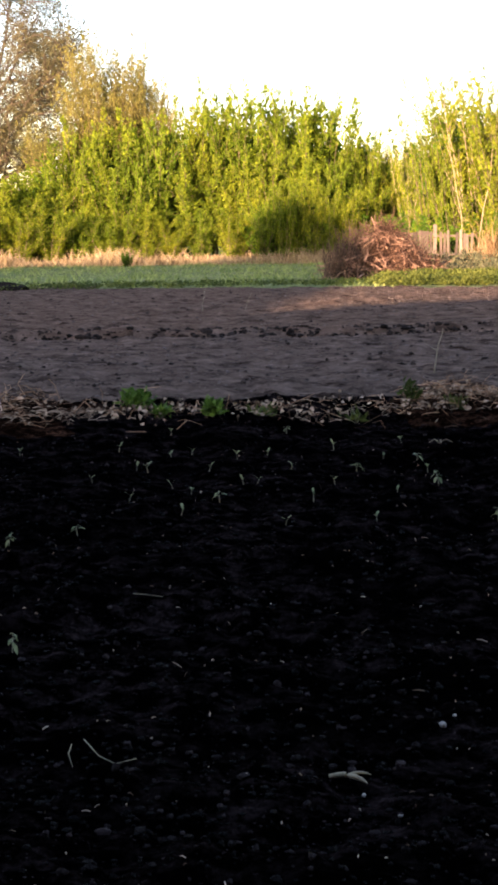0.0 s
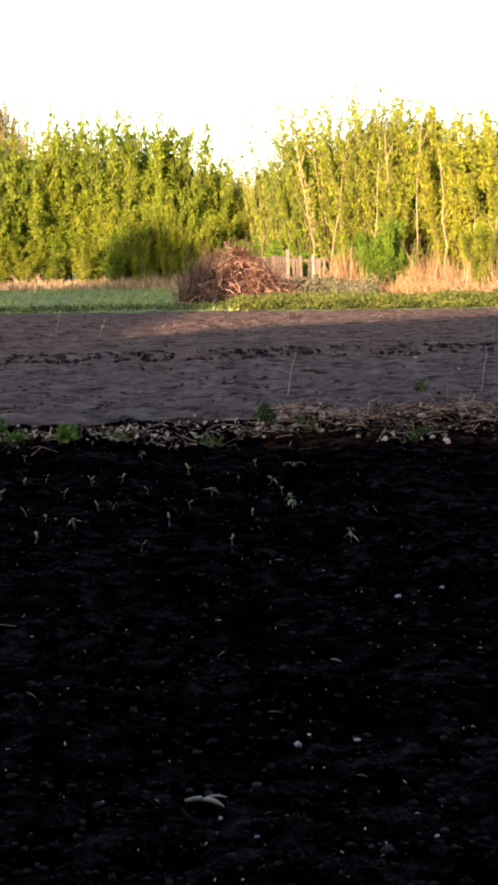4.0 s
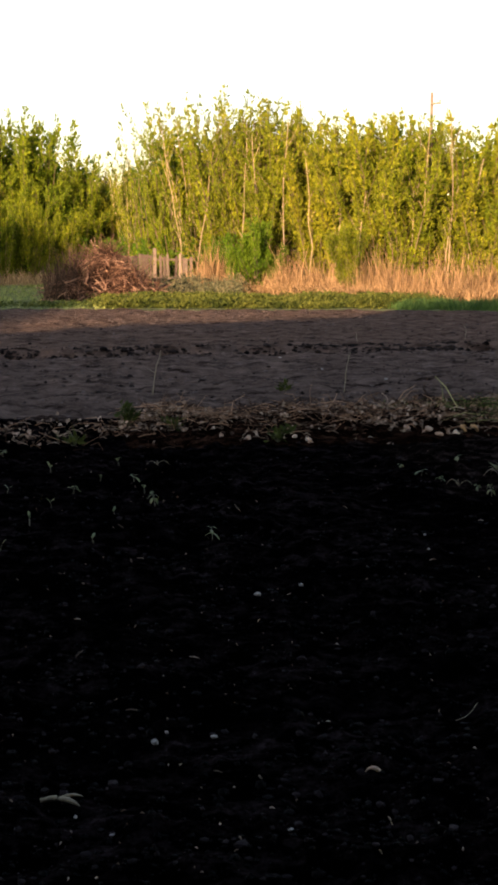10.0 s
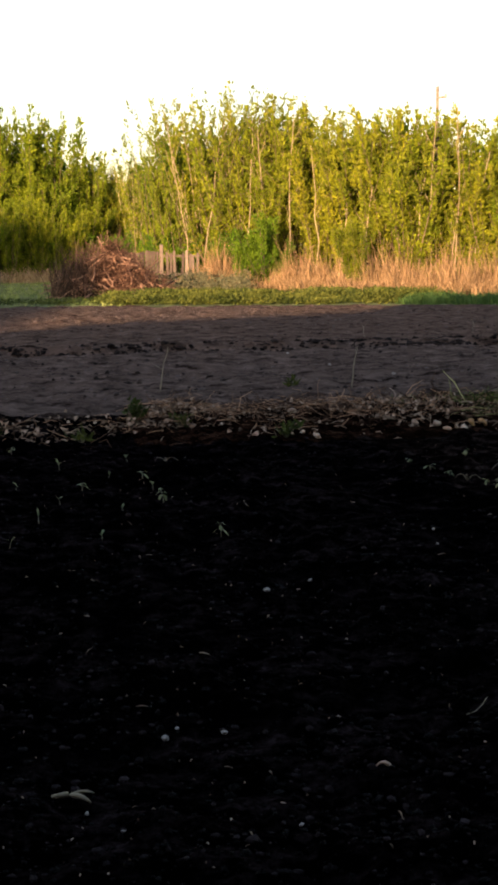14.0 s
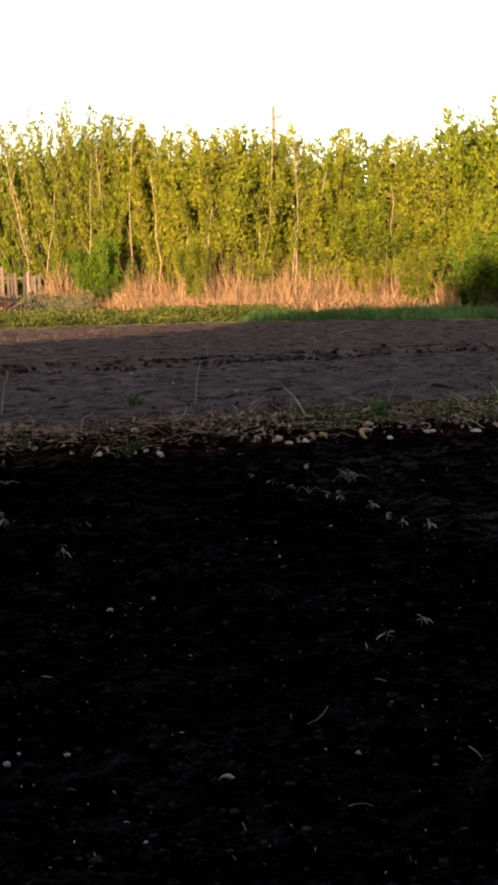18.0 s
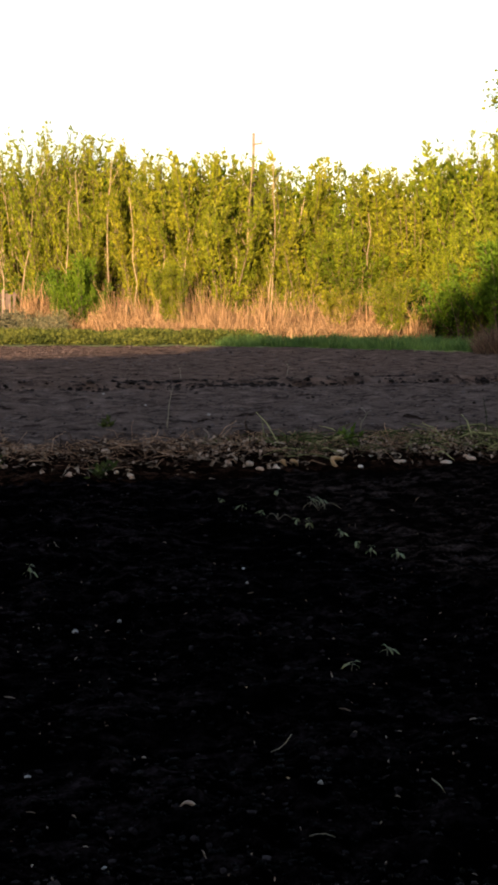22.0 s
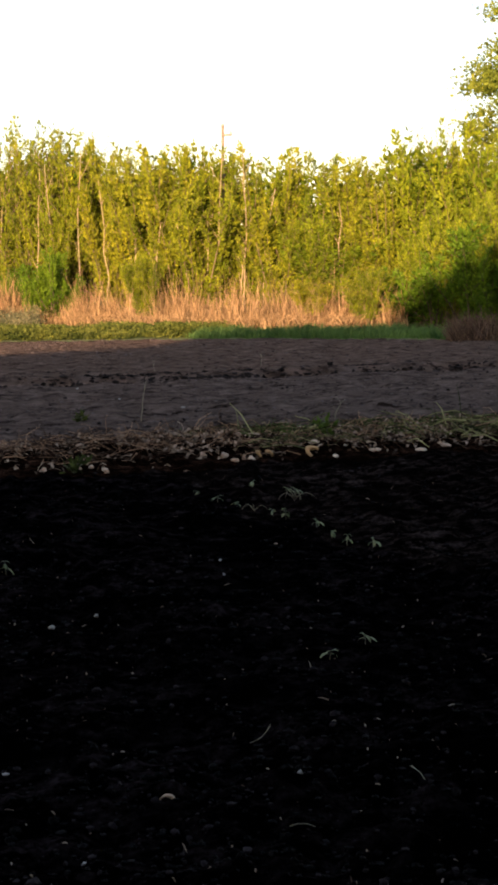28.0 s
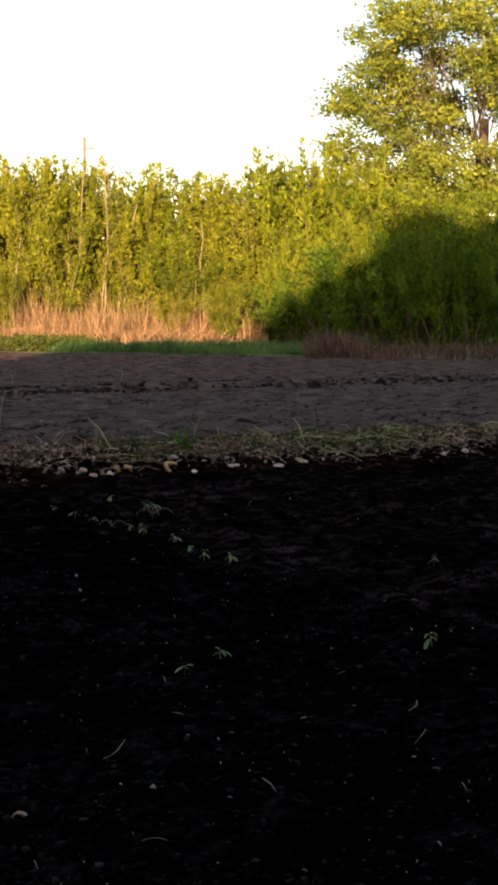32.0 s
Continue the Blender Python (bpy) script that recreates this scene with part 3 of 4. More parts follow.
    plant(next_of(green), *far_at(az, d), high, 6.0, wide, "low shrubs of the hedge")

# slender upright shoots growing through the dark shrubs
for az, d, high, wide in [(-10.3, 70.2, 3.5, 0.6), (-9.4, 70, 4.5, 0.55), (-8.9, 70.4, 3.2, 0.5), (-8.2, 69.9, 4.9, 0.5), (-7.5, 70.1, 4.2, 0.55), (-6.9, 70.3, 3.7, 0.5),
                          (16.6, 48, 3.6, 0.5), (17.9, 46.8, 4.3, 0.55), (19.2, 46, 4.0, 0.5), (20.0, 45.4, 4.6, 0.5), (21.2, 44.7, 3.9, 0.5), (22.5, 44, 4.4, 0.55), (24.2, 43, 3.9, 0.5), (25.6, 42.3, 4.2, 0.5)]:
    plant(next_of(green), *far_at(az, d), high, 6.0, wide)

# taller budding trees behind the left end of the hedge
for az, d, high, wide in [(-16.4, 77, 13.3, 0.95), (-16.9, 76.5, 12.8, 0.8), (-15.6, 76.5, 11.2, 0.65), (-15.0, 77.5, 10.9, 0.8), (-14.6, 76.5, 9.8, 0.5), (-17.5, 78, 11.0, 0.8), (-18.8, 78, 9.0, 0.8), (-4.6, 80, 7.0, 0.8), (-5.6, 80, 6.6, 0.7), (-3.7, 76, 7.0, 0.6), (0.7, 62, 8.6, 0.6), (1.9, 62, 8.6, 0.6), (17.4, 54, 8.0, 0.4), (19.4, 55, 7.2, 0.7)]:
    plant(next_of(bud), *far_at(az, d), high, 9.0, wide, "budding trees")

# pale bare stems before the leaves
def bare_sapling(x, y, high, lean, seed):
    r = np.random.default_rng(seed)
    ob = thing("sapling", (x, y, 0), "slender pale leafless sapling standing against the hedge", "sapling", "bare saplings")
    t = np.linspace(0, 1, 7)[:, None]
    line = np.concatenate([lean * high * t ** 1.4, 0 * t, high * t - 0.05], 1) + np.concatenate([np.zeros((1, 3)), r.normal(size=(6, 3)) * [0.05, 0.05, 0]])
    stem = part("trunk", tube_mesh("trunk", line, np.linspace(0.024, 0.011, 7), M_BARK_SUNLIT, 6), ob)
    for k in range(4):
        j = 2 + k
        a = r.uniform(0, 6.3)
        w = np.array([math.cos(a), 0.6 * math.sin(a), 1.7]) * high * r.uniform(0.05, 0.10)
        p = line[min(j, 6)]
        part("twig", tube_mesh("twig", [p, p + w * 0.5 + [0, 0, -0.03], p + w], [0.010, 0.008, 0.005], M_BARK_SUNLIT, 4), stem)


for k, (az, el, lean) in enumerate([(8.08, 5.4, 0.03), (9.2, 5.8, 0.0), (9.9, 4.0, 0.09), (6.8, 2.6, -0.08), (9.05, 1.9, 0.02), (11.9, 2.4, 0.04), (5.4, 3.4, 0.05), (3.4, 4.4, -0.04), (2.2, 5.6, 0.02), (1.2, 5.0, -0.05), (0.5, 5.4, 0.03),
                                    (-1.4, 5.6, 0.14), (-2.0, 4.6, -0.12), (4.4, 2.8, 0.07), (7.5, 3.0, 0.06), (13.4, 3.4, -0.05)]):
    d = depth(az) - 0.7
    bare_sapling(*far_at(az, d), 1.55 + d * math.tan(radians(el)), lean, 500 + k)

# slender budding shoots that stand out of the skyline
for az, el in [(-2.95, 6.25), (0.6, 6.75), (2.3, 6.6), (2.95, 6.5), (5.0, 6.1), (7.7, 6.0), (8.9, 5.9), (13.3, 5.3), (13.95, 6.0), (15.3, 5.7), (16.1, 6.1), (17.0, 6.5), (17.55, 7.1)]:
    d = depth(az) + 2
    plant(next_of(shoot), *far_at(az, d), 1.55 + d * math.tan(radians(el)), 9.0, 0.8, "budding shoots")


def grow(r, start, way, length, rad, level, out, tips, droop=0.0):
    n = 6
    pts = [np.array(start)]
    way = np.array(way, float)
    for _ in range(n):
        way = way + r.normal(size=3) * 0.16 + np.array([0, 0, -droop])
        way /= np.linalg.norm(way)
        pts.append(pts[-1] + way * length / n)
    out.append((np.array(pts), np.linspace(rad, rad * 0.5, n + 1), level))
    if level == 0:
        tips.extend(pts[2:])
        return
    for k in range(4 if level > 1 else 5):
        p = pts[r.integers(2, n + 1)]
        w = way + r.normal(size=3) * 0.65
        w[2] += 0.15
        grow(r, p, w / np.linalg.norm(w), length * r.uniform(0.5, 0.75), rad * 0.5, level - 1, out, tips, droop)


def big_tree(name, x, y, label, seed, trunk_high, trunk_rad, limbs, leaf, bark, leaf_size, leaf_count, puff, category="tree"):
    r = np.random.default_rng(seed)
    ob = thing(name, (x, y, 0), label, category)
    line = np.array([[0, 0, -0.2], [0.05, 0, trunk_high * 0.5], [0.1, 0.1, trunk_high]])
    part("trunk", tube_mesh("trunk", line, [trunk_rad * 1.2, trunk_rad, trunk_rad * 0.8], bark, 9), ob)
    tips, fine = [], []
    for z, way, length, rad in limbs:
        out = []
        grow(r, (0.05, 0.05, z), np.array(way) / np.linalg.norm(way), length, rad, 3, out, tips)
        part("limb", tube_mesh("limb", out[0][0], out[0][1], bark, 7), ob)
        fine += [tube(p, q, 4, False) for p, q, _ in out[1:]]
    v, f = join(fine)
    part("branchwork", mesh_np("branchwork", v, f, bark, True), ob, "", "stuff")
    tips = np.array(tips)
    p = tips[r.integers(0, len(tips), leaf_count)] + r.normal(size=(leaf_count, 3)) * puff
    v, f = leaves(p, leaf_size, leaf_size * 0.22, r, 0.1)
    part("crown", mesh_np("crown", v, f, leaf), ob, "", "stuff")
    return ob


def broad_tree(x, y):
    """A broad crown of many leafy clumps, borne by limbs."""
    r = np.random.default_rng(31)
    ob = thing("broad_tree", (x, y, 0), "large broad-crowned tree in fresh yellow-green leaf behind the hedge", "tree")
    part("trunk", tube_mesh("trunk", [(0, 0, -0.2), (0.05, 0, 2.5), (0.1, 0.1, 5), (0.2, 0, 9)], [0.42, 0.36, 0.3, 0.16], M_BARK_DARK, 9), ob)
    way = r.normal(size=(560, 3))
    way /= np.linalg.norm(way, axis=1)[:, None]
    reach = r.uniform(0.2, 1, (560, 1)) ** 0.4
    lumpy = 0.86 + 0.26 * grain(way[:, :1] * 3 + 9, way[:, 2:] * 3 + way[:, 1:2], 1.0, 5)
    hub = np.array([0, 0, 9.0]) + way * reach * lumpy * [6.5, 5.2, 6.7]
    hub = hub[hub[:, 2] > 3.2]
    fine = []
    for k, h in enumerate(hub):
        foot = np.array([0.1, 0.05, np.clip(h[2] * 0.55, 2.6, 8.5)])
        foot = foot if k % 36 == 0 else foot + (h - foot) * 0.6
        s = np.linspace(0, 1, 6)[:, None]
        line = foot + (h - foot) * s + r.normal(size=(6, 3)) * 0.16 * np.sin(np.pi * s) + [0, 0, 0.5] * np.sin(np.pi * s)
        if k % 36 == 0:
            part("limb", tube_mesh("limb", line, np.linspace(0.07, 0.02, 6), M_BARK_DARK, 7), ob)
        else:
            fine.append(tube(line, np.linspace(0.014, 0.005, 6), 4, False))
    v, f = join(fine)
    part("branchwork", mesh_np("branchwork", v, f, M_BARK_DARK, True), ob, "", "stuff")
    n = 82000
    p = hub[r.integers(0, len(hub), n)] + r.normal(size=(n, 3)) * [0.36, 0.36, 0.18]
    v, f = leaves(p, 0.16, 0.12, r, -0.1)
    part("crown", mesh_np("crown", v, f, M_LEAF_BIG), ob, "", "stuff")


broad_tree(*far_at(24.7, 57))
bx, by = far_at(-22.8, 87)
old_tree = big_tree("bare_tree", bx, by, "old spreading tree with bare pale limbs and brownish budding twigs", 33, 2.6, 0.42,
         [(2.4, (1, -0.1, 0.4), 3.8, 0.2), (2.5, (0.55, -0.2, 1.1), 5.2, 0.2), (2.5, (-0.1, 0, 1), 6, 0.2), (2.5, (-1, 0, 0.8), 5, 0.2), (2.5, (0.3, 0.4, 1.3), 5.6, 0.18), (2.6, (0.4, -0.5, 0.9), 4.6, 0.16)],
         M_LEAF_DRY, M_BARK_DARK, 0.19, 70000, 0.34)
old_tree.scale = (1.5, 1.5, 1.5)


# ---- utility pole among the hedge ----
def utility_pole(x, y, high):
    ob = thing("utility_pole", (x, y, 0), "slim pale wooden utility pole with a short crossarm in the hedge", "utility pole")
    part("post", tube_mesh("post", [(0, 0, -0.3), (0, 0, high * 0.5), (0, 0, high)], [0.085, 0.07, 0.055], M_POLE, 10), ob)
    arm = part("crossarm", tube_mesh("crossarm", [(-0.05, -0.1, high - 0.45), (0.34, -0.1, high - 0.4)], [0.04, 0.04], M_POLE, 6), ob)
    for dx in (0.3,):
        v = [(dx, -0.12, high - 0.46), (dx, -0.12, high - 0.4), (dx, -0.12, high - 0.34), (dx, -0.12, high - 0.28)]
        part("insulator", tube_mesh("insulator", v, [0.03, 0.055, 0.04, 0.05], M_STONE, 8), arm, "pale ceramic insulator")


utility_pole(*far_at(8.31, 54.3), 7.83)


# ---- fence ----
def picket_fence():
    ob = thing("picket_fence", (-3.3, 60, 0), "old weathered wooden picket fence, partly fallen, before the hedge", "fence")

    def plank(name, x0, x1, z0, z1, y0, y1, slant=0.0, point=0.0, mat=M_WOOD):
        xm = (x0 + x1) / 2 + slant
        v = [(x0, y0, z0), (x1, y0, z0), (x1 + slant, y0, z1 - point), (xm, y0, z1), (x0 + slant, y0, z1 - point)]
        v += [(a, y1, c) for a, _, c in v]
        bm = bmesh.new()
        bv = [bm.verts.new(p) for p in v]
        bm.faces.new(bv[:5])
        bm.faces.new(bv[5:][::-1])
        for k in range(5):
            bm.faces.new((bv[k], bv[5 + k], bv[5 + (k + 1) % 5], bv[(k + 1) % 5]))
        bmesh.ops.recalc_face_normals(bm, faces=bm.faces)
        me = bpy.data.meshes.new(name)
        bm.to_mesh(me)
        me.materials.append(mat)
        part(name, me, ob)

    for x in (-0.02, -2.0):
        plank("post", x - 0.08, x + 0.08, -0.2, 1.85 - 0.1 * abs(x), 0.03, 0.18, 0.01, 0.03)
    for z in (0.5, 1.3):
        plank("rail", 0.06, 1.7, z, z + 0.08, 0.0, 0.03)
        plank("rail", -2.0, -0.1, z + 0.1, z + 0.18, 0.0, 0.03)
    for k in range(9):
        if k in (3,):
            continue
        x = 0.2 + 0.165 * k + random.uniform(-0.02, 0.02)
        plank("picket", x, x + 0.11, 0.06, 1.58 + random.uniform(-0.12, 0.06) - 0.03 * max(0, k - 5), -0.03, -0.003, random.uniform(-0.05, 0.05), 0.05, M_WOOD_DIM if k in (0, 4) else M_WOOD)
    for k in range(15):
        x = -1.95 + 0.122 * k
        plank("picket", x, x + 0.1, 0.06, 1.55 + random.uniform(-0.08, 0.05), -0.03, -0.003, random.uniform(-0.03, 0.03), 0.03, M_WOOD_DIM)


picket_fence()


# ---- heap of cut brush ----
def brush_heap(x, y):
    r = np.random.default_rng(11)
    ob = thing("brush_heap", (x, y, 0), "big heap of dry reddish-brown cut branches at the field's edge", "brush heap")
    for k in range(300):
        turn = r.uniform(0, 2 * np.pi)
        out = r.uniform(0.1, 1.85)
        z = 1.75 * (1 - (out / 2.0) ** 1.5) * r.uniform(0.05, 1)
        mid = np.array([np.cos(turn) * out, np.sin(turn) * out * 0.8, max(z, 0.08)])
        inward = np.array([-np.cos(turn), -np.sin(turn), r.uniform(0.1, 1.1)])
        way = inward * r.uniform(0.3, 1) + r.normal(size=3) * [0.7, 0.7, 0.25]
        way /= np.linalg.norm(way)
        half = r.uniform(0.4, 1.0)
        s = np.linspace(-1, 1, 6)[:, None]
        line = mid + way * s * half + r.normal(size=(6, 3)) * 0.04 + np.array([0, 0, 1]) * (1 - s ** 2) * r.uniform(-0.05, 0.15)
        line[:, 2] = np.maximum(line[:, 2], 0.02)
        part("branch", tube_mesh("branch", line, np.linspace(1, 0.4, 6) * r.uniform(0.009, 0.029), M_BRUSH), ob)
    fine = []
    for k in range(2400):
        turn = r.uniform(0, 2 * np.pi)
        out = r.uniform(0, 2.05)
        top = 1.82 * (1 - (out / 2.15) ** 1.5)
        p = np.array([np.cos(turn) * out, np.sin(turn) * out * 0.8, max(0.03, top * r.uniform(0.2, 1.0))])
        w = r.normal(size=3) * [0.8, 0.8, 0.5] + [-np.cos(turn) * 0.3, 0, 0.45]
        w /= np.linalg.norm(w)
        n = r.uniform(0.25, 0.8)
        line = np.array([p, p + w * n * 0.5 + r.normal(size=3) * 0.04, p + w * n])
        line[:, 2] = np.maximum(line[:, 2], 0.02)
        fine.append(tube(line, np.array([1, 0.8, 0.4]) * r.uniform(0.005, 0.012), 4, False))
    v, f = join(fine)
    part("twig_mass", mesh_np("twig_mass", v, f, M_TWIG), ob, "", "stuff")
    # Upright twigs on the left flank, coloured dark for the heap's shaded side.
    old = []
    for k in range(420):
        p = np.array([r.uniform(-2.1, -0.6), r.normal() * 0.5 - 0.2, 0.02])
        w = np.array([r.normal() * 0.3 + 0.15, r.normal() * 0.25, 1.0])
        n = r.uniform(0.5, 1.0) * (2.3 - abs(p[0] + 0.9)) * 0.92
        old.append(tube(np.array([p, p + w * n * 0.5 + r.normal(size=3) * 0.06, p + w * n]), np.array([1, 0.8, 0.4]) * r.uniform(0.005, 0.012), 4, False))
    v, f = join(old)
    part("old_brushwood", mesh_np("old_brushwood", v, f, M_REED_SHADED), ob, "upright grey-brown twigs with the flank's shade in their colour", "stuff")


brush_heap(-4.25, 46.6)


# dark heap of dug soil at the field's edge
def soil_mound(x, y):
    bm = bmesh.new()
    bmesh.ops.create_icosphere(bm, subdivisions=4, radius=1.0)
    for w in bm.verts:
        k = 0.8 + 0.4 * float(grain(w.co.x * 2 + 7, w.co.y * 2 + w.co.z, 0.6, 91)) + 0.15 * float(grain(w.co.x * 5 + 7, w.co.y * 5 + w.co.z * 3, 0.6, 92))
        w.co = (w.co.x * 0.75 * k, w.co.y * 0.5 * k, w.co.z * 0.17 * k)
    me = bpy.data.meshes.new("soil_mound")
    bm.to_mesh(me)
    bm.free()
    me.materials.append(M_CLOD_DARK)
    ob = new("soil_mound", me)
    ob.location = on(x, y, 0.03)
    tagged(ob, "low dark mound of dug soil at the field's edge", "soil mound")


soil_mound(-14.6, 37.5)


# ---- grasses, weeds and dry stalks ----
def stuff(name, v, f, material, label, category):
    return tagged(new(name, mesh_np(name, v, f, material)), label, category, kind="stuff")


def scatter(r, n, x0, x1, y0, y1, keep=None):
    p = np.stack([r.uniform(x0, x1, n), r.uniform(y0, y1, n)], 1)
    if keep is not None:
        p = p[keep(p[:, 0], p[:, 1])]
    return np.concatenate([p, height(p[:, 0], p[:, 1])[:, None] - 0.01], 1)


r = np.random.default_rng(21)
beyond = lambda x, y: y > field_edge(x) + 0.1
p = scatter(r, 28000, -34, -3.2, 38, 74, beyond)
p = p[r.uniform(size=len(p)) < 0.35 + 0.65 * grain(p[:, 0], p[:, 1], 1.3, 40)]
stuff("meadow_grass", *blades(p, 0.04 + 0.34 * np.clip(grain(p[:, 0], p[:, 1], 2.1, 39) - 0.4, 0, 1) + 0.06 * grain(p[:, 0], p[:, 1], 0.5, 38), 0.04, r, 0.45), M_GRASS, "short grey-green meadow grass", "grass")

# dry stalks along the foot of the hedge
def belt(n, a0, a1, near, far, seed):
    r = np.random.default_rng(seed)
    az = r.uniform(a0, a1, n)
    k = r.uniform(0, 1, n)
    d = np.interp(az, near[0], near[1]) * (1 - k) + np.interp(az, far[0], far[1]) * k
    x, y = d * np.sin(np.radians(az)), d * np.cos(np.radians(az))
    q = np.stack([x, y, height(x, y) - 0.02], 1)
    return q[r.uniform(size=n) < 0.3 + 0.9 * grain(x, y, 1.1, seed)], r


q, r = belt(13000, -24, -4.5, ([-24, -4], [67.5, 69]), ([-24, -4], [73.5, 73.5]), 41)
stuff("dry_grass", *blades(q, 0.16 + 0.85 * grain(q[:, 0], q[:, 1], 1.2, 59) ** 1.8, 0.035, r, 0.35), M_DRY, "pale dry grass along the foot of the hedge", "dry grass")
q, r = belt(15000, -1.8, 16, ([-2, 2, 5, 9, 14, 16], [57, 53, 46.5, 45, 47, 46]), ([-2, 2, 5, 9, 14, 16], [60, 57, 52, 51, 51, 50]), 42)
stuff("dry_reeds", *blades(q, 0.30 + 2.3 * grain(q[:, 0], q[:, 1], 0.7, 60) ** 1.8 * r.uniform(0.2, 1.15, len(q)), 0.024, r, 0.22), M_REED, "tall dry pinkish reeds standing before the hedge", "reeds")
q, r = belt(2600, -1.5, 14.5, ([-2, 2, 5, 9, 14, 16], [59, 55, 50, 49.5, 49.5, 49]), ([-2, 2, 5, 9, 14, 16], [62, 58, 53, 52, 52, 50]), 57)
stuff("dead_stalks", *blades(q, 0.9 + 1.9 * grain(q[:, 0], q[:, 1], 1.1, 61) * r.uniform(0.3, 1.0, len(q)), 0.020, r, 0.16), M_REED, "tall dead brown stalks at the foot of the hedge", "dry stalks")
q, r = belt(7000, 2, 14, ([2, 5, 9, 14], [50, 45.5, 44, 45]), ([2, 5, 9, 14], [54, 50, 49, 49]), 43)
stuff("dry_undergrowth", *blades(q, 0.55, 0.04, r, 0.6), M_REED, "tangled low dry reed stubble", "dry grass")
q, r = belt(3600, 17.9, 28, ([15, 18, 22, 28], [37.5, 36.5, 36.5, 36]), ([15, 18, 22, 28], [45, 44, 42, 41]), 44)
rising = np.clip((np.degrees(np.arctan2(q[:, 0], q[:, 1])) - 17.6) / 1.3, 0.2, 1)
stuff("dry_weeds", *blades(q, (0.16 + 0.42 * grain(q[:, 0], q[:, 1], 0.6, 65)) * rising, 0.026, r, 0.4), M_REED_SHADED, "dull brown dry weeds in the shade", "dry weeds")
q, r = belt(3400, 17.7, 21.8, ([17, 22], [36.2, 36]), ([17, 22], [39.5, 39]), 45)
k = np.clip(1 - np.abs(np.degrees(np.arctan2(q[:, 0], q[:, 1])) - 19) / 2.4, 0.2, 1)
stuff("dead_weed_mound", *blades(q, (0.55 + 0.6 * grain(q[:, 0], q[:, 1], 0.5, 66)) * k, 0.018, r, 0.5), M_REED_SHADED, "bushy mound of dead brown weeds", "dry weeds")

# broad-leaved weeds along the field's edge
q, r = belt(2400, -5.5, 8.5, ([-6, -2, 3, 9], [39.5, 39.0, 39.2, 40.0]), ([-6, -2, 3, 9], [43.5, 45.5, 46.5, 44]), 46)
n = len(q)
cl = np.repeat(q, 22, 0) + r.normal(size=(n * 22, 3)) * [0.16, 0.16, 0.0] + np.stack([np.zeros(n * 22), np.zeros(n * 22), 0.02 + r.uniform(0, 0.42, n * 22) * np.repeat(grain(q[:, 0], q[:, 1], 0.9, 52), 22)], 1)
stuff("broad_weeds", *leaves(cl, 0.085, 0.05, r, 0.9), M_WEED, "light green broad-leaved weeds at the field's edge", "weeds")
q, r = belt(1000, -24, -4, ([-24, -4], [39.6, 39.6]), ([-24, -4], [42, 42]), 47)
n = len(q)
cl = np.repeat(q, 6, 0) + r.normal(size=(n * 6, 3)) * [0.1, 0.1, 0.0] + np.stack([np.zeros(n * 6), np.zeros(n * 6), r.uniform(0.02, 0.16, n * 6)], 1)
stuff("low_weeds", *leaves(cl, 0.08, 0.05, r, 0.3), M_WEED, "low weeds along the field's edge", "weeds")
q, r = belt(650, -3.6, 0.5, ([-4, 1], [46, 47]), ([-4, 1], [58, 55]), 48)
n = len(q)
cl = np.repeat(q, 10, 0) + r.normal(size=(n * 10, 3)) * [0.15, 0.15, 0.0] + np.stack([np.zeros(n * 10), np.zeros(n * 10), r.uniform(0.02, 0.15, n * 10) + np.repeat(0.8 * grain(q[:, 0], q[:, 1], 0.8, 58), 10) * r.uniform(0, 1, n * 10)], 1)
stuff("nettles", *leaves(cl, 0.10, 0.06, r, 0.6), M_DUSK, "dusky grey-green nettles before the fence", "nettles")

# tall green grass at the field's corner
p = scatter(np.random.default_rng(49), 28000, 4.0, 12.8, 32, 43, lambda x, y: (y > field_edge(x) + 0.15) & (y < field_edge(x) + 3.6) & (x > 4.6 + 0.5 * grain(y, y, 0.5, 50)))
r = np.random.default_rng(50)
stuff("tall_grass", *blades(p, (0.2 + 0.26 * grain(p[:, 0], p[:, 1], 0.7, 51)) * np.clip((p[:, 0] - 3.6) / 1.6, 0.35, 1), 0.025, r, 0.4), M_GRASS_TALL, "dense tall green grass at the field's corner", "grass")


# ---- the ridge of weeds and litter across the field ----
def along_ridge(r, n, x0, x1, wide=0.5):
    x = r.uniform(x0, x1, n)
    y = 11.66 + 0.225 * x + r.normal(size=n) * wide * np.where(x > -0.9, 0.9, 1.0)
    return np.stack([x, y, height(x, y)], 1)


r = np.random.default_rng(61)
fine = []
for x0, x1, n, lift in ((-5.2, -3.9, 330, 0.08), (-4.0, -0.8, 190, 0.02), (-0.9, 3.2, 1300, 0.09), (3.0, 7.6, 1300, 0.09)):
    for p in along_ridge(r, n, x0, x1, 0.28):
        w = r.normal(size=3) * [1, 0.7, 0.35]
        w[2] = abs(w[2])
        w /= np.linalg.norm(w)
        s = r.uniform(0.08, 0.26)
        p = p + [0, 0, r.uniform(0, lift)]
        q = p + w * s * 0.5 + r.normal(size=3) * 0.025
        e = p + w * s + [0, 0, -0.04]
        e[2] = max(e[2], p[2] - 0.02)
        fine.append(tube(np.array([p, q, e]), np.array([1, 0.9, 0.5]) * r.uniform(0.0016, 0.0038), 4, False))
v, f = join(fine)
stuff("dead_stems", v, f, M_LITTER, "matted dead brown stems and roots on the ridge", "plant litter")
p = along_ridge(r, 6500, -5, 7.4, 0.27)
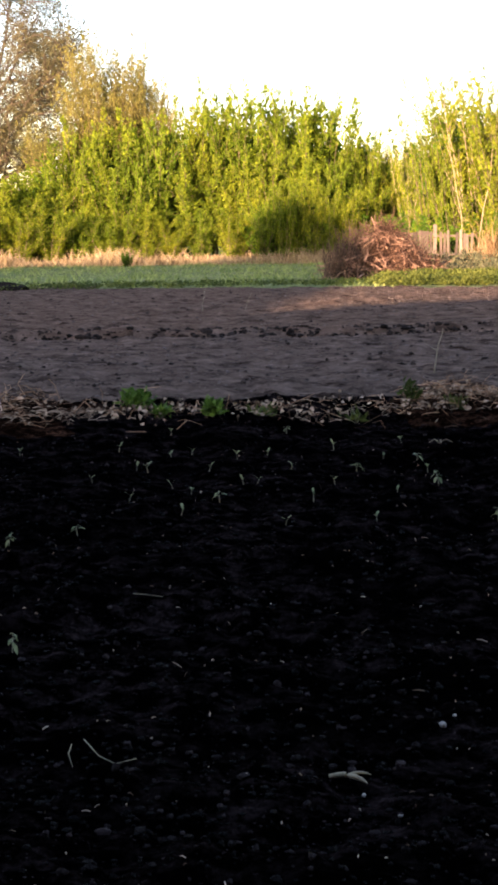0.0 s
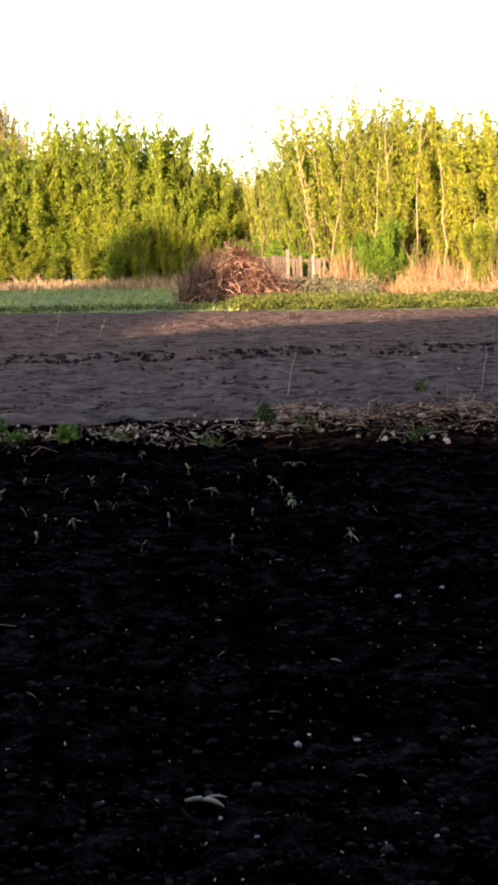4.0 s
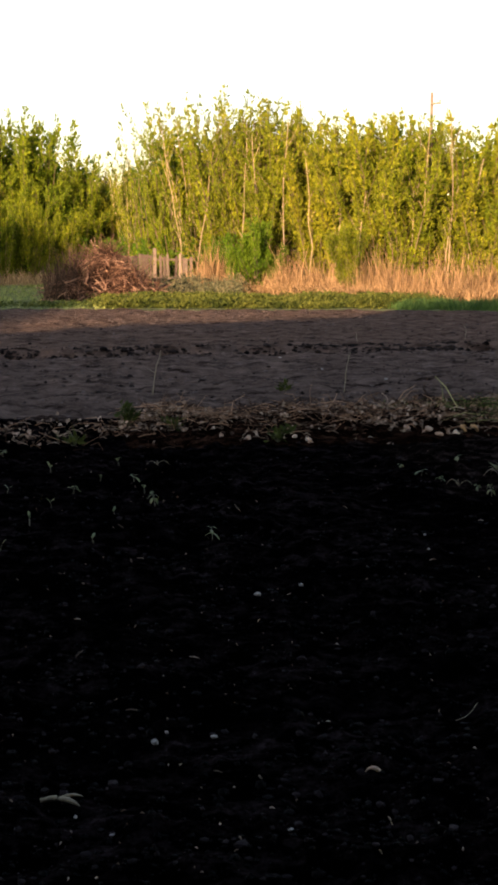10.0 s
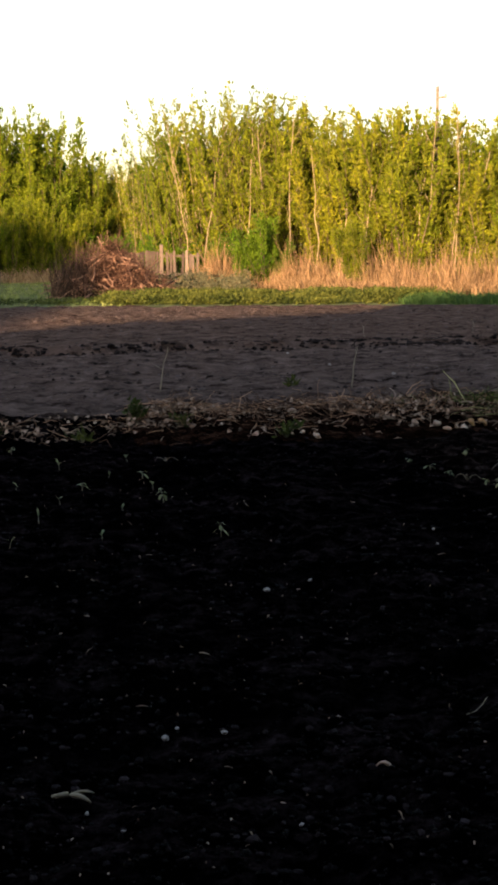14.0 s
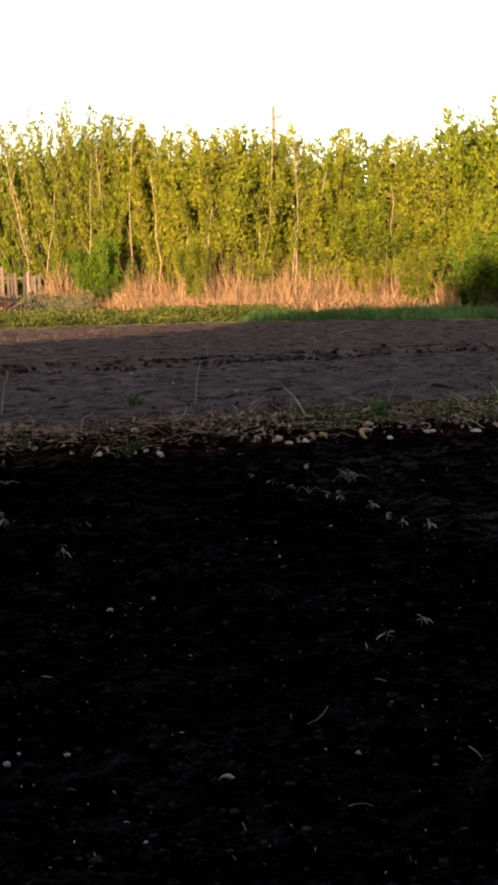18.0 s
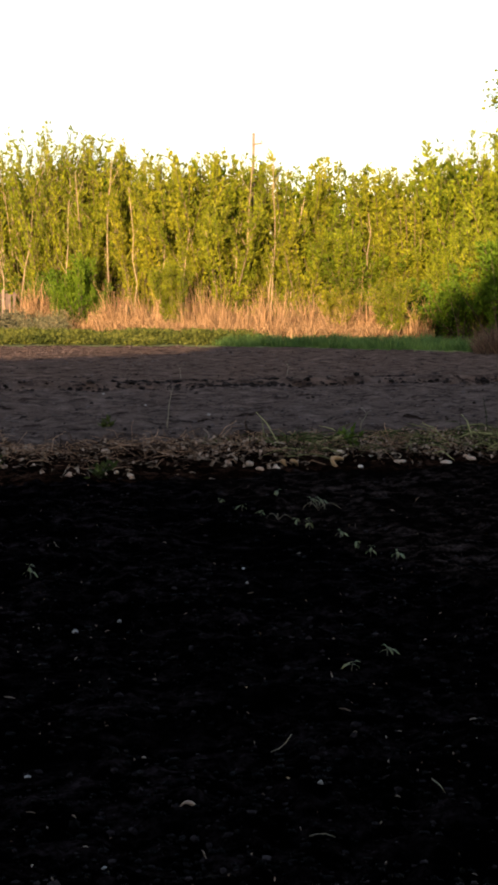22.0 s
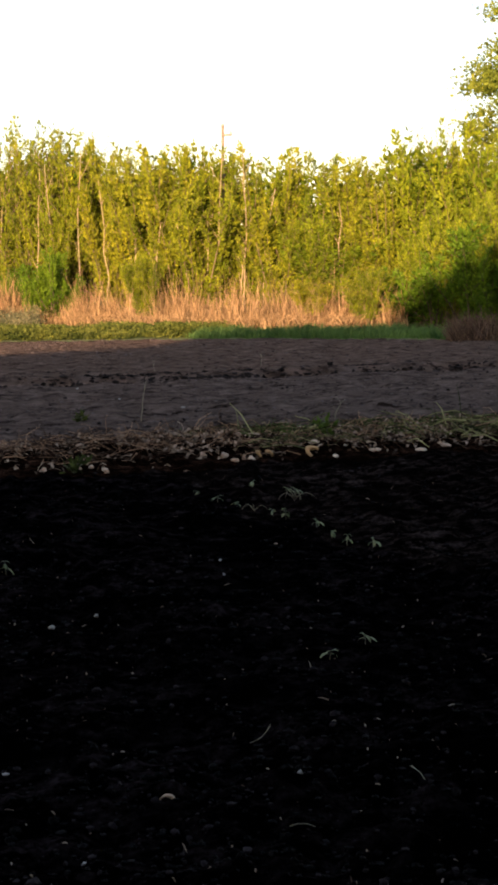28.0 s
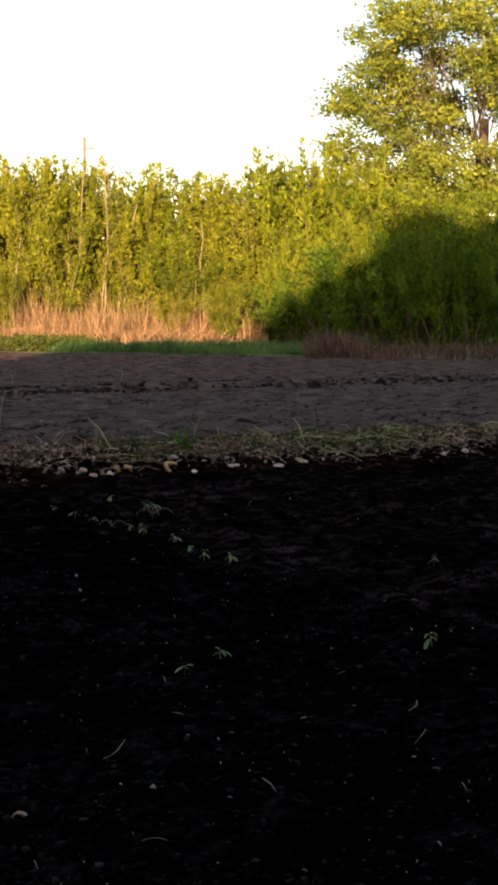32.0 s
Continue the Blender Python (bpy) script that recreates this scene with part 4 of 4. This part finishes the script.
p = p[r.uniform(size=len(p)) < 0.15 + 0.85 * step(0.45, 0.6, grain(p[:, 0], p[:, 1], 0.5, 62))]
p[:, 2] += r.uniform(0, 0.07, len(p))
p = p[(r.uniform(size=len(p)) < 0.2) | (p[:, 0] > -0.9)]
stuff("dead_leaves", *leaves(p, 0.048, 0.034, r, 0.05, 0.32), M_HUSK, "curled dead leaves on the ridge", "plant litter")
bits = []
for k in range(760):
    x = r.choice([r.normal(-4.0, 0.45), r.uniform(-4.6, -0.8), r.uniform(-0.8, 7.4)], p=[0.2, 0.15, 0.65])
    y = 11.5 + 0.225 * x + r.normal() * (0.13 if x < -0.8 else 0.24)
    p = np.array([x, y, float(height(x, y)) + r.uniform(0.004, 0.03)])
    w = np.array([r.normal(), r.normal() * 0.5, r.normal() * 0.1])
    w *= r.uniform(0.04, 0.14) / np.linalg.norm(w)
    bits.append(tube(np.array([p, p + w * 0.5 + [0, 0, 0.012], p + w]), np.array([1, 1, 0.6]) * r.uniform(0.0015, 0.0034), 4, False))
v, f = join(bits)
stuff("straw_litter", v, f, M_STRAW_BIT, "pale straw and husks scattered on the ridge", "plant litter")
# wilting cut grass heaped on the ridge
hay = []
for k in range(340):
    x = r.choice([r.uniform(1.9, 5.0), r.normal(4.5, 0.5)])
    y = 11.55 + 0.225 * x + r.normal() * 0.14
    p = np.array([x, y, float(height(x, y)) + r.uniform(0, 0.09)])
    w = np.array([r.normal(), r.normal() * 0.7, abs(r.normal()) * 0.1])
    w /= np.linalg.norm(w)
    s = r.uniform(0.15, 0.5)
    hay.append(tube(np.array([p, p + w * s * 0.5 + [0, 0, r.uniform(0.0, 0.04)], p + w * s + [0, 0, -0.05]]), np.array([1, 0.9, 0.4]) * r.uniform(0.003, 0.007), 4, False))
for k in range(46):
    x = r.uniform(2.2, 6.4)
    y = 11.98 + 0.225 * x + r.normal() * 0.13
    p = np.array([x, y, float(height(x, y)) + r.uniform(0.03, 0.10)])
    w = np.array([r.choice([-1, 1]), r.normal() * 0.35, r.normal() * 0.06])
    s = r.uniform(0.3, 0.75)
    hay.append(tube(np.array([p, p + w * s * 0.3 + [0, 0, r.uniform(0.01, 0.06)], p + w * s * 0.7 + [0, 0, r.uniform(0.0, 0.05)], p + w * s + [0, 0, -0.05]]), np.array([1, 1, 0.8, 0.3]) * r.uniform(0.004, 0.008), 4, False))
v, f = join(hay)
stuff("cut_grass", v, f, M_HAY, "wilted green cut grass heaped on the ridge", "cut grass")


# low green grass along the ridge's far side
p = along_ridge(r, 5200, 1.3, 7.4, 0.13) + [0.0, 0.34, 0.0]
p[:, 2] = height(p[:, 0], p[:, 1])
p = p[r.uniform(size=len(p)) < step(1.2, 2.4, p[:, 0]) * (0.15 + 0.85 * step(0.35, 0.6, grain(p[:, 0], p[:, 1], 0.45, 63)))]
stuff("ridge_grass", *blades(p, 0.05 + 0.09 * grain(p[:, 0], p[:, 1], 0.4, 64), 0.008, r, 0.7), M_MAT, "low green grass growing on the ridge", "grass")

# thick dead stems curled up on the ridge
curls = []
for k in range(74):
    x = r.uniform(-0.8, 6.6) if k < 62 else r.uniform(-4.9, -3.7)
    y = 11.52 + 0.225 * x + r.normal() * 0.17
    c = np.array([x, y, float(height(x, y)) + r.uniform(0.015, 0.05)])
    t = np.linspace(0, r.uniform(1.6, 4.2), 8) + r.uniform(0, 6.3)
    size, tilt = r.uniform(0.03, 0.085), r.uniform(0.2, 1.0)
    turn = r.uniform(-0.7, 0.7)
    line = np.stack([np.cos(t) * math.cos(turn), np.cos(t) * math.sin(turn) + np.sin(t) * 0.4, np.sin(t) * tilt * 0.7], 1) * size
    line[:, 2] -= min(0.0, line[:, 2].min() + 0.03)
    curls.append(tube(c + line, np.linspace(1, 0.45, 8) * r.uniform(0.004, 0.0085), 5, False))
v, f = join(curls)
stuff("curled_stems", v, f, M_HUSK, "pale curled dead stems lying on the ridge", "plant litter")


# pale broken pieces on the ridge
def lump(r, size, flat=0.6):
    bm = bmesh.new()
    bmesh.ops.create_icosphere(bm, subdivisions=2, radius=size)
    sx, sy = r.uniform(0.8, 1.35), r.uniform(0.7, 1.0)
    a = r.normal(size=(4, 3))
    for w in bm.verts:
        c = np.array(w.co)
        k = 1 + (0.3 if flat > 0.63 else 0.46) * np.sin(a @ c / size * 1.9).sum() / 2
        w.co = (c[0] * sx * k, c[1] * sy * k, c[2] * flat * k)
    me = bpy.data.meshes.new("lump")
    bm.to_mesh(me)
    bm.free()
    for q in me.polygons:
        q.use_smooth = True
    return me


pieces = []
for k in range(5):
    me = lump(r, 0.05, 0.62)
    me.materials.append(M_PALE)
    pieces.append(me)
SHELLS = [(1.97, 11.75), (2.15, 12.02), (1.95, 12.33), (1.72, 11.68), (1.80, 11.56), (2.96, 12.63), (2.73, 11.66), (3.15, 12.05), (3.20, 11.96), (3.63, 12.02), (3.93, 12.40), (3.91, 12.13), (0.73, 12.49), (1.10, 12.13),
          (-0.38, 11.13), (0.14, 11.27), (2.53, 12.30), (1.54, 11.62), (0.50, 12.33), (0.88, 12.06), (2.25, 12.40), (2.78, 12.74), (-0.79, 11.93), (-0.93, 11.66), (0.54, 11.25), (0.74, 12.37), (1.18, 12.15),
          (1.01, 12.95), (5.83, 12.77), (5.90, 13.49), (5.12, 13.07), (-4.35, 10.9), (-4.1, 10.8)]
random.seed(9)
for k, (x, y) in enumerate(SHELLS):
    ob = new("pale_chunk", pieces[k % 5])
    s = random.uniform(0.52, 0.98)
    ob.matrix_basis = Matrix.Translation(on(x, y, 0.004)) @ pose(0, 0, 0, random.uniform(-25, 25), random.uniform(-25, 25), random.uniform(0, 360)) @ Matrix.Scale(s, 4)
    tagged(ob, "small pale pinkish broken chunk lying on the ridge", "chunk", "pale chunks on the ridge")


def dry_rind(x, y, turn=0.0, size=1.15):
    """A curled open ring of dry rind, standing on edge."""
    t = np.linspace(0.2, 4.6, 20)
    line = np.stack([0.04 * np.cos(t), 0.03 * np.sin(t) + 0.012 * t / 5, 0.03 + 0.03 * np.sin(t) + 0.008 * np.cos(2 * t)], 1)
    ob = new("dry_rind", tube_mesh("dry_rind", line, 0.019 * np.sin(np.linspace(0.5, 2.7, 20)), M_RIND, 7))
    ob.matrix_basis = Matrix.Translation(on(x, y)) @ pose(0, 0, 0, 0, 0, turn) @ Matrix.Scale(size, 4)
    tagged(ob, "curled ring of dry pale orange rind on the ridge", "rind")


dry_rind(2.56, 11.85)
dry_rind(2.08, 11.86, 65, 0.85)
dry_rind(2.17, 11.86, 105, 0.9)


# green weeds growing on the ridge
def weed_tuft(x, y, high, wide, count, label, seed, material=M_WEED, category="weed"):
    r = np.random.default_rng(seed)
    ob = thing("weed_tuft", on(x, y, -0.01), label, category, "green weeds on the ridge")
    stems, ls = [], []
    for k in range(count):
        turn = r.uniform(0, 2 * np.pi)
        o = wide * r.uniform(0.2, 1)
        e = np.array([np.cos(turn) * o, np.sin(turn) * o, high * r.uniform(0.5, 1)])
        line = np.array([[0, 0, 0], e * [0.4, 0.4, 0.6], e])
        stems.append(tube(line, [0.004, 0.003, 0.002], 3, False))
        m = 5
        t = r.uniform(0.3, 1, m)[:, None]
        ls.append(e * t * [1, 1, 1] + r.normal(size=(m, 3)) * 0.012)
    v, f = join(stems)
    part("stem_mass", mesh_np("stem_mass", v, f, M_STEM), ob, "", "stuff")
    v, f = leaves(np.concatenate(ls), 0.085, 0.035, r, 0.9)
    part("foliage", mesh_np("foliage", v, f, material), ob, "", "stuff")


FRESH = "fresh green leafy weed tuft growing on the ridge"
for k, (x, y, h, w, c) in enumerate([(-3.18, 11.08, 0.15, 0.17, 46), (-2.95, 11.05, 0.09, 0.10, 12), (-2.52, 11.1, 0.12, 0.11, 26), (-0.93, 12.3, 0.24, 0.1, 14), (0.40, 11.2, 0.11, 0.12, 7), (-1.27, 10.9, 0.1, 0.13, 5),
                                     (0.61, 15.18, 0.09, 0.06, 6), (2.94, 13.0, 0.22, 0.1, 9), (-0.5, 11.05, 0.09, 0.1, 5), (4.9, 12.9, 0.15, 0.1, 6), (-2.1, 11.2, 0.08, 0.12, 6)]):
    weed_tuft(x, y, h, w, c, FRESH, 200 + k, M_WEED if k not in (0, 1, 2, 7) else M_TUFT)


# ---- seedlings standing in the black soil ----
def seedling(seed, high, pairs, size, spread):
    r = np.random.default_rng(seed)
    ob = thing("seedling", (0, 0, 0), "small pale green seedling standing in the black soil", "seedling", "seedlings in the soil")
    lean = r.normal(size=2) * 0.18 * high
    s = np.linspace(0, 1, 5)[:, None]
    line = np.concatenate([lean * s ** 2, s * high], 1)
    stem = part("stem", tube_mesh("stem", line, np.linspace(0.0032, 0.0018, 5), M_STEM, 5), ob)
    for k in range(pairs):
        z = 1 - k / max(pairs, 1) * 0.6
        turn = r.uniform(0, np.pi)
        root = np.array([lean[0] * z ** 2, lean[1] * z ** 2, z * high])
        for side in (0, np.pi):
            d = np.array([np.cos(turn + side), np.sin(turn + side), r.uniform(0.1, 1.0) + (0.7 if pairs == 1 else 0)])
            length = size * r.uniform(0.8, 1.2) * (1 + 0.25 * k)
            across = np.array([-d[1], d[0], 0]) / np.hypot(d[0], d[1])
            v, f = [], []
            for j, (u, w) in enumerate(((0.0, 0.05), (0.3, 0.28), (0.6, 0.40), (0.85, 0.27), (1.0, 0.03))):
                c = root + d * length * u + np.array([0, 0, -spread * length * u * u])
                v += [c - across * w * length * 0.5 + [0, 0, 0.08 * w * length], c, c + across * w * length * 0.5 + [0, 0, 0.08 * w * length]]
                if j:
                    a = 3 * (j - 1)
                    f += [[a, a + 1, a + 4, a + 3], [a + 1, a + 2, a + 5, a + 4]]
            part("leaf", mesh_np("leaf", v, f, M_SEEDLING, True), stem)
    return ob


kinds = [seedling(300, 0.055, 1, 0.04, 0.5), seedling(301, 0.045, 1, 0.042, 0.9), seedling(302, 0.07, 2, 0.038, 0.8), seedling(303, 0.04, 1, 0.046, 0.4), seedling(304, 0.10, 3, 0.042, 1.0), seedling(305, 0.075, 2, 0.050, 1.1), seedling(307, 0.06, 2, 0.052, 0.9)]
SEEDLINGS = [(-2.29, 6.74, 2), (-1.82, 7.14, 1), (-1.22, 7.04, 0), (-0.74, 7.15, 3), (-1.15, 7.62, 0), (-1.69, 7.54, 2), (-2.22, 7.51, 1), (-1.10, 8.18, 0), (-2.06, 7.90, 0), (-1.66, 8.10, 0),
             (-1.57, 8.11, 1), (-0.47, 8.28, 4), (-2.62, 8.06, 0), (-2.46, 8.52, 1), (-2.37, 8.47, 1), (-1.97, 8.53, 0), (-1.45, 8.67, 1), (-1.02, 8.67, 2), (-0.65, 8.99, 2), (-2.35, 9.01, 3)]
SEEDLINGS += [(-2.24, 9.18, 1), (-2.79, 9.24, 0), (-1.70, 9.18, 1), (-1.88, 9.01, 0), (-1.28, 9.54, 0), (-0.90, 9.23, 3), (-0.82, 9.85, 1), (-3.45, 9.00, 0), (-2.62, 10.09, 1), (-1.75, 10.31, 2),
              (-0.69, 7.90, 3), (-0.58, 9.00, 1), (-1.91, 7.76, 3), (-0.10, 7.24, 4)]
BIGGER = [(-2.55, 6.42, 4), (-1.85, 4.62, 4), (1.22, 9.54, 3), (1.35, 9.41, 1), (1.45, 9.17, 1), (1.62, 8.71, 1), (1.69, 8.60, 4), (1.83, 8.30, 1), (1.83, 7.86, 0), (1.90, 7.76, 4), (1.98, 7.45, 1),
          (3.14, 7.18, 4), (2.45, 5.56, 2), (1.44, 5.50, 3), (1.24, 5.30, 1), (1.96, 9.66, 1), (1.90, 9.67, 3), (1.65, 9.70, 1)]
random.seed(12)
for (x, y, k), grown in [(s, 1.0) for s in SEEDLINGS] + [((x, y, 4 if x < 0 or k == 4 else 5 + k % 2), 0.95) for x, y, k in BIGGER]:
    s = grown * random.uniform(0.68, 0.98)
    m = Matrix.Translation(on(x, y, -0.006)) @ pose(0, 0, 0, 0, 0, random.uniform(0, 360)) @ Matrix.Scale(s, 4)
    if kinds[k].name not in used:
        used.add(kinds[k].name)
        kinds[k].matrix_basis = m
    else:
        copy_thing(kinds[k], m).scale = (s, s, s)


# ---- things lying on the black soil ----
def straw(points, rad, label="thin bleached straw lying on the soil"):
    flat = [on(x, y) for x, y, up in points]
    rest = max(p[2] for p in flat)
    k = 1 - rest / 1.55
    line = [(x * k, y * k, rest + rad + up * 0.6) for x, y, up in points]
    ob = new("straw", tube_mesh("straw", line, np.linspace(rad, rad * 0.6, len(points)), M_STRAW, 6))
    tagged(ob, label, "straw", "straws on the soil")


for pts in ([(0.75, 4.345, 0), (0.785, 4.37, 0.005), (0.815, 4.42, 0.008), (0.85, 4.505, 0.01)], [(1.22, 4.03, 0.004), (1.23, 3.97, 0.006), (1.23, 3.91, 0)], [(0.748, 3.63, 0), (0.77, 3.634, 0.006), (0.797, 3.632, 0.006), (0.82, 3.615, 0)],
            [(1.95, 4.60, 0), (2.0, 4.64, 0.01), (2.03, 4.71, 0.01)], [(1.83, 4.24, 0), (1.88, 4.3, 0.01), (1.92, 4.36, 0.01)], [(1.83, 3.84, 0.005), (1.825, 3.81, 0.005), (1.82, 3.78, 0)],
            [(-1.64, 5.52, 0), (-1.57, 5.49, 0.01), (-1.50, 5.49, 0)], [(-1.32, 3.83, 0.01), (-1.24, 3.72, 0.004), (-1.17, 3.66, 0.01), (-1.12, 3.71, 0.01)], [(-1.35, 3.80, 0), (-1.33, 3.71, 0.01), (-1.29, 3.63, 0)]):
    straw(pts, 0.0017)


def dry_sprig(x, y, size, arms, seed):
    """Thin dry stems arching from one root."""
    r = np.random.default_rng(seed)
    ob = thing("dry_sprig", on(x, y), "thin pale dry sprig arching over the soil", "sprig", "dry sprigs on the soil")
    for k in range(arms):
        a = math.pi * (k + 0.5) / arms + r.normal() * 0.2
        d = np.array([math.cos(a), r.normal() * 0.3, 0]) * size * r.uniform(0.7, 1.2)
        t = np.linspace(0, 1, 7)[:, None]
        line = d * t + np.array([0, 0, 1]) * np.sin(np.pi * t * 0.95) * size * 0.4 * r.uniform(0.5, 1.1)
        part("stem", tube_mesh("stem", line + [0, 0, 0.003], np.linspace(0.0026, 0.0014, 7), M_STRAW, 5), ob)


for k, (x, y, size, arms) in enumerate([(1.89, 9.34, 0.17, 5), (1.61, 9.38, 0.11, 3), (-0.55, 9.95, 0.10, 3)]):
    dry_sprig(x, y, size, arms, 500 + k)


def split_husk(x, y):
    """A dry husk, split into two blades from one end."""
    ob = thing("split_husk", on(x, y, 0.01), "dry pale husk split into two blades on the soil", "husk")
    for k, (dx, dy, w) in enumerate(((0.075, 0.012, 0.008), (0.072, -0.055, 0.013))):
        t = np.linspace(0, 1, 8)
        line = np.stack([-0.01 + dx * t, dy * t, 0.004 + 0.010 * np.sin(np.pi * t * 0.9)], 1)
        rad = w * np.sin(np.pi * (0.12 + 0.8 * t)) * 0.6
        part("blade", tube_mesh("blade", line, rad, M_STRAW, 7), ob)
    part("stalk", tube_mesh("stalk", [(-0.055, -0.012, 0.004), (-0.03, -0.008, 0.008), (-0.008, 0, 0.008)], [0.006, 0.008, 0.008], M_STRAW, 6), ob)


split_husk(-0.485, 3.665)


def curled_husk(x, y):
    t = np.linspace(0, 1, 10)
    line = np.stack([0.05 * (t - 0.5), -0.014 * t ** 2, 0.003 + 0.013 * np.sin(np.pi * t ** 0.8)], 1)
    ob = new("curled_husk", tube_mesh("curled_husk", line, 0.0068 * np.sin(np.pi * (0.1 + 0.85 * t ** 1.5)), M_PALE, 8))
    ob.location = on(x, y, 0.006)
    tagged(ob, "pale curled husk lying on the soil", "husk")


curled_husk(0.428, 3.895)
for x, y, s in ((-0.243, 4.135, 0.018), (0.86, 4.03, 0.013), (0.853, 4.09, 0.008), (0.16, 3.48, 0.010), (-0.06, 4.19, 0.012), (-0.32, 3.45, 0.009), (-0.43, 3.56, 0.010), (0.12, 5.99, 0.018), (-0.21, 4.23, 0.010),
                (2.00, 17.22, 0.030), (1.25, 18.32, 0.026), (0.76, 20.40, 0.025), (1.03, 6.9, 0.012), (1.07, 7.3, 0.012), (0.33, 6.2, 0.013)):
    s *= 0.78
    me = lump(r, s, 0.65)
    me.materials.append(M_STONE)
    ob = new("pebble", me)
    ob.matrix_basis = Matrix.Translation(on(x, y, s * 0.45)) @ pose(0, 0, 0, 0, 0, random.uniform(0, 360))
    tagged(ob, "small pale pebble lying on the soil", "pebble", "pebbles on the soil")


# dry stalks left standing in the field
def dry_stalk(x, y, high, lean, seed):
    r = np.random.default_rng(seed)
    ob = thing("dry_stalk", on(x, y, -0.02), "thin bleached dry stalk standing in the field", "stalk", "dry stalks in the field")
    s = np.linspace(0, 1, 7)[:, None]
    line = np.concatenate([lean * s ** 2 * high, 0.05 * s, s * high], 1) + r.normal(size=(7, 3)) * 0.006
    stem = part("stem", tube_mesh("stem", line, np.linspace(0.009, 0.0035, 7) * (1.0 if y < 20 else 0.6), M_STRAW, 6), ob)
    for k in (3, 5):
        d = np.array([r.normal() * 0.07, r.normal() * 0.05, 0.07])
        part("side_twig", tube_mesh("side_twig", [line[k], line[k] + d * 0.6, line[k] + d], [0.003, 0.002, 0.001], M_STRAW, 4), stem)


for k, (x, y, h, l) in enumerate([(-0.86, 14.97, 0.50, 0.18), (1.32, 15.51, 0.50, 0.12), (2.34, 24.85, 0.26, -0.15), (3.50, 15.06, 0.26, 0.45), (-6.98, 30.49, 0.4, 0.02), (-5.87, 25.47, 0.5, 0.12), (-5.30, 26.92, 0.35, 0.3),
                                  (4.4, 25.2, 0.25, 0.05)]):
    dry_stalk(x, y, h, l, 400 + k)


# ---- chaff on the black soil ----
r = np.random.default_rng(81)
bits = []
for k in range(460):
    d, a = math.exp(r.uniform(math.log(3.0), math.log(11.0))), radians(r.uniform(-23, 27))
    x, y = d * math.sin(a), d * math.cos(a)
    p = np.array([x, y, float(height(x, y)) + 0.004])
    w = np.array([r.normal(), r.normal(), abs(r.normal()) * 0.5])
    w *= r.choice([0.008, 0.015, 0.035], p=[0.5, 0.4, 0.1]) * r.uniform(0.6, 1.3) / np.linalg.norm(w)
    bits.append(tube(np.array([p, p + w * 0.5 + [0, 0, 0.003], p + w]), np.array([0.7, 1, 0.5]) * r.uniform(0.0012, 0.0028), 4, False))
v, f = join(bits)
stuff("chaff", v, f, M_STRAW_BIT, "tiny pale bits of chaff and root on black soil", "plant litter")


# ---- loose clods ----
def clods(name, p, size, seed, material, label):
    r = np.random.default_rng(seed)
    ico = [(0, 0, 1), (0.89, 0, 0.45), (0.28, 0.85, 0.45), (-0.72, 0.53, 0.45), (-0.72, -0.53, 0.45), (0.28, -0.85, 0.45), (0.72, 0.53, -0.45), (-0.28, 0.85, -0.45), (-0.89, 0, -0.45), (-0.28, -0.85, -0.45), (0.72, -0.53, -0.45)]
    tri = [(0, 1, 2), (0, 2, 3), (0, 3, 4), (0, 4, 5), (0, 5, 1), (1, 6, 2), (2, 7, 3), (3, 8, 4), (4, 9, 5), (5, 10, 1), (2, 6, 7), (3, 7, 8), (4, 8, 9), (5, 9, 10), (1, 10, 6)]
    n = len(p)
    k = size * np.minimum(r.lognormal(0, 0.5, n), 2.4)
    v = np.array(ico)[None] * k[:, None, None] * r.uniform(0.65, 1.3, (n, 11, 1)) * np.stack([r.uniform(0.8, 1.5, n), r.uniform(0.8, 1.3, n), r.uniform(0.55, 0.9, n)], 1)[:, None]
    v = v + (p + np.stack([np.zeros(n), np.zeros(n), k * 0.25], 1))[:, None]
    f = (np.array(tri)[None] + (np.arange(n) * 11)[:, None, None]).reshape(-1, 3)
    stuff(name, v.reshape(-1, 3), f, material, label, "clods")


def in_view(n, d0, d1, seed):
    r = np.random.default_rng(seed)
    d = np.exp(r.uniform(np.log(d0), np.log(d1), n))
    a = np.radians(r.uniform(-23, 27, n))
    x, y = d * np.sin(a), d * np.cos(a)
    q = np.stack([x, y, height(x, y)], 1)
    return q[r.uniform(size=n) < 0.25 + 0.9 * grain(x, y, 0.5, seed)]


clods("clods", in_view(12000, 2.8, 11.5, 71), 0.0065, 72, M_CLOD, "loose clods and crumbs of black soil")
clods("dry_clods", in_view(7000, 13, 38, 73), 0.012, 74, M_CLOD_GREY, "loose dry clods on the grey field")
lit = scatter(np.random.default_rng(78), 5500, -6.5, 6, 28, 38.6)
clods("edge_clods", lit, 0.011, 79, M_CLOD_GREY, "loose brown clods near the field's edge")
xs = np.random.default_rng(75).uniform(-10, 16, 3600)
ys = 21.35 + 0.27 * xs + 0.5 * grain(xs, 0 * xs, 2.5, 8) + np.random.default_rng(76).choice([0.0, 0.0, 0.85], 3600) + np.random.default_rng(79).normal(size=3600) * 0.13
clods("ploughed_clods", np.stack([xs, ys, height(xs, ys)], 1), 0.026, 77, M_CLOD_DARK, "turned dark clods along the plough line")
clods("turned_clods", in_view(1700, 14, 36, 82), 0.014, 83, M_CLOD_DARK, "turned dark clods scattered over the grey field")
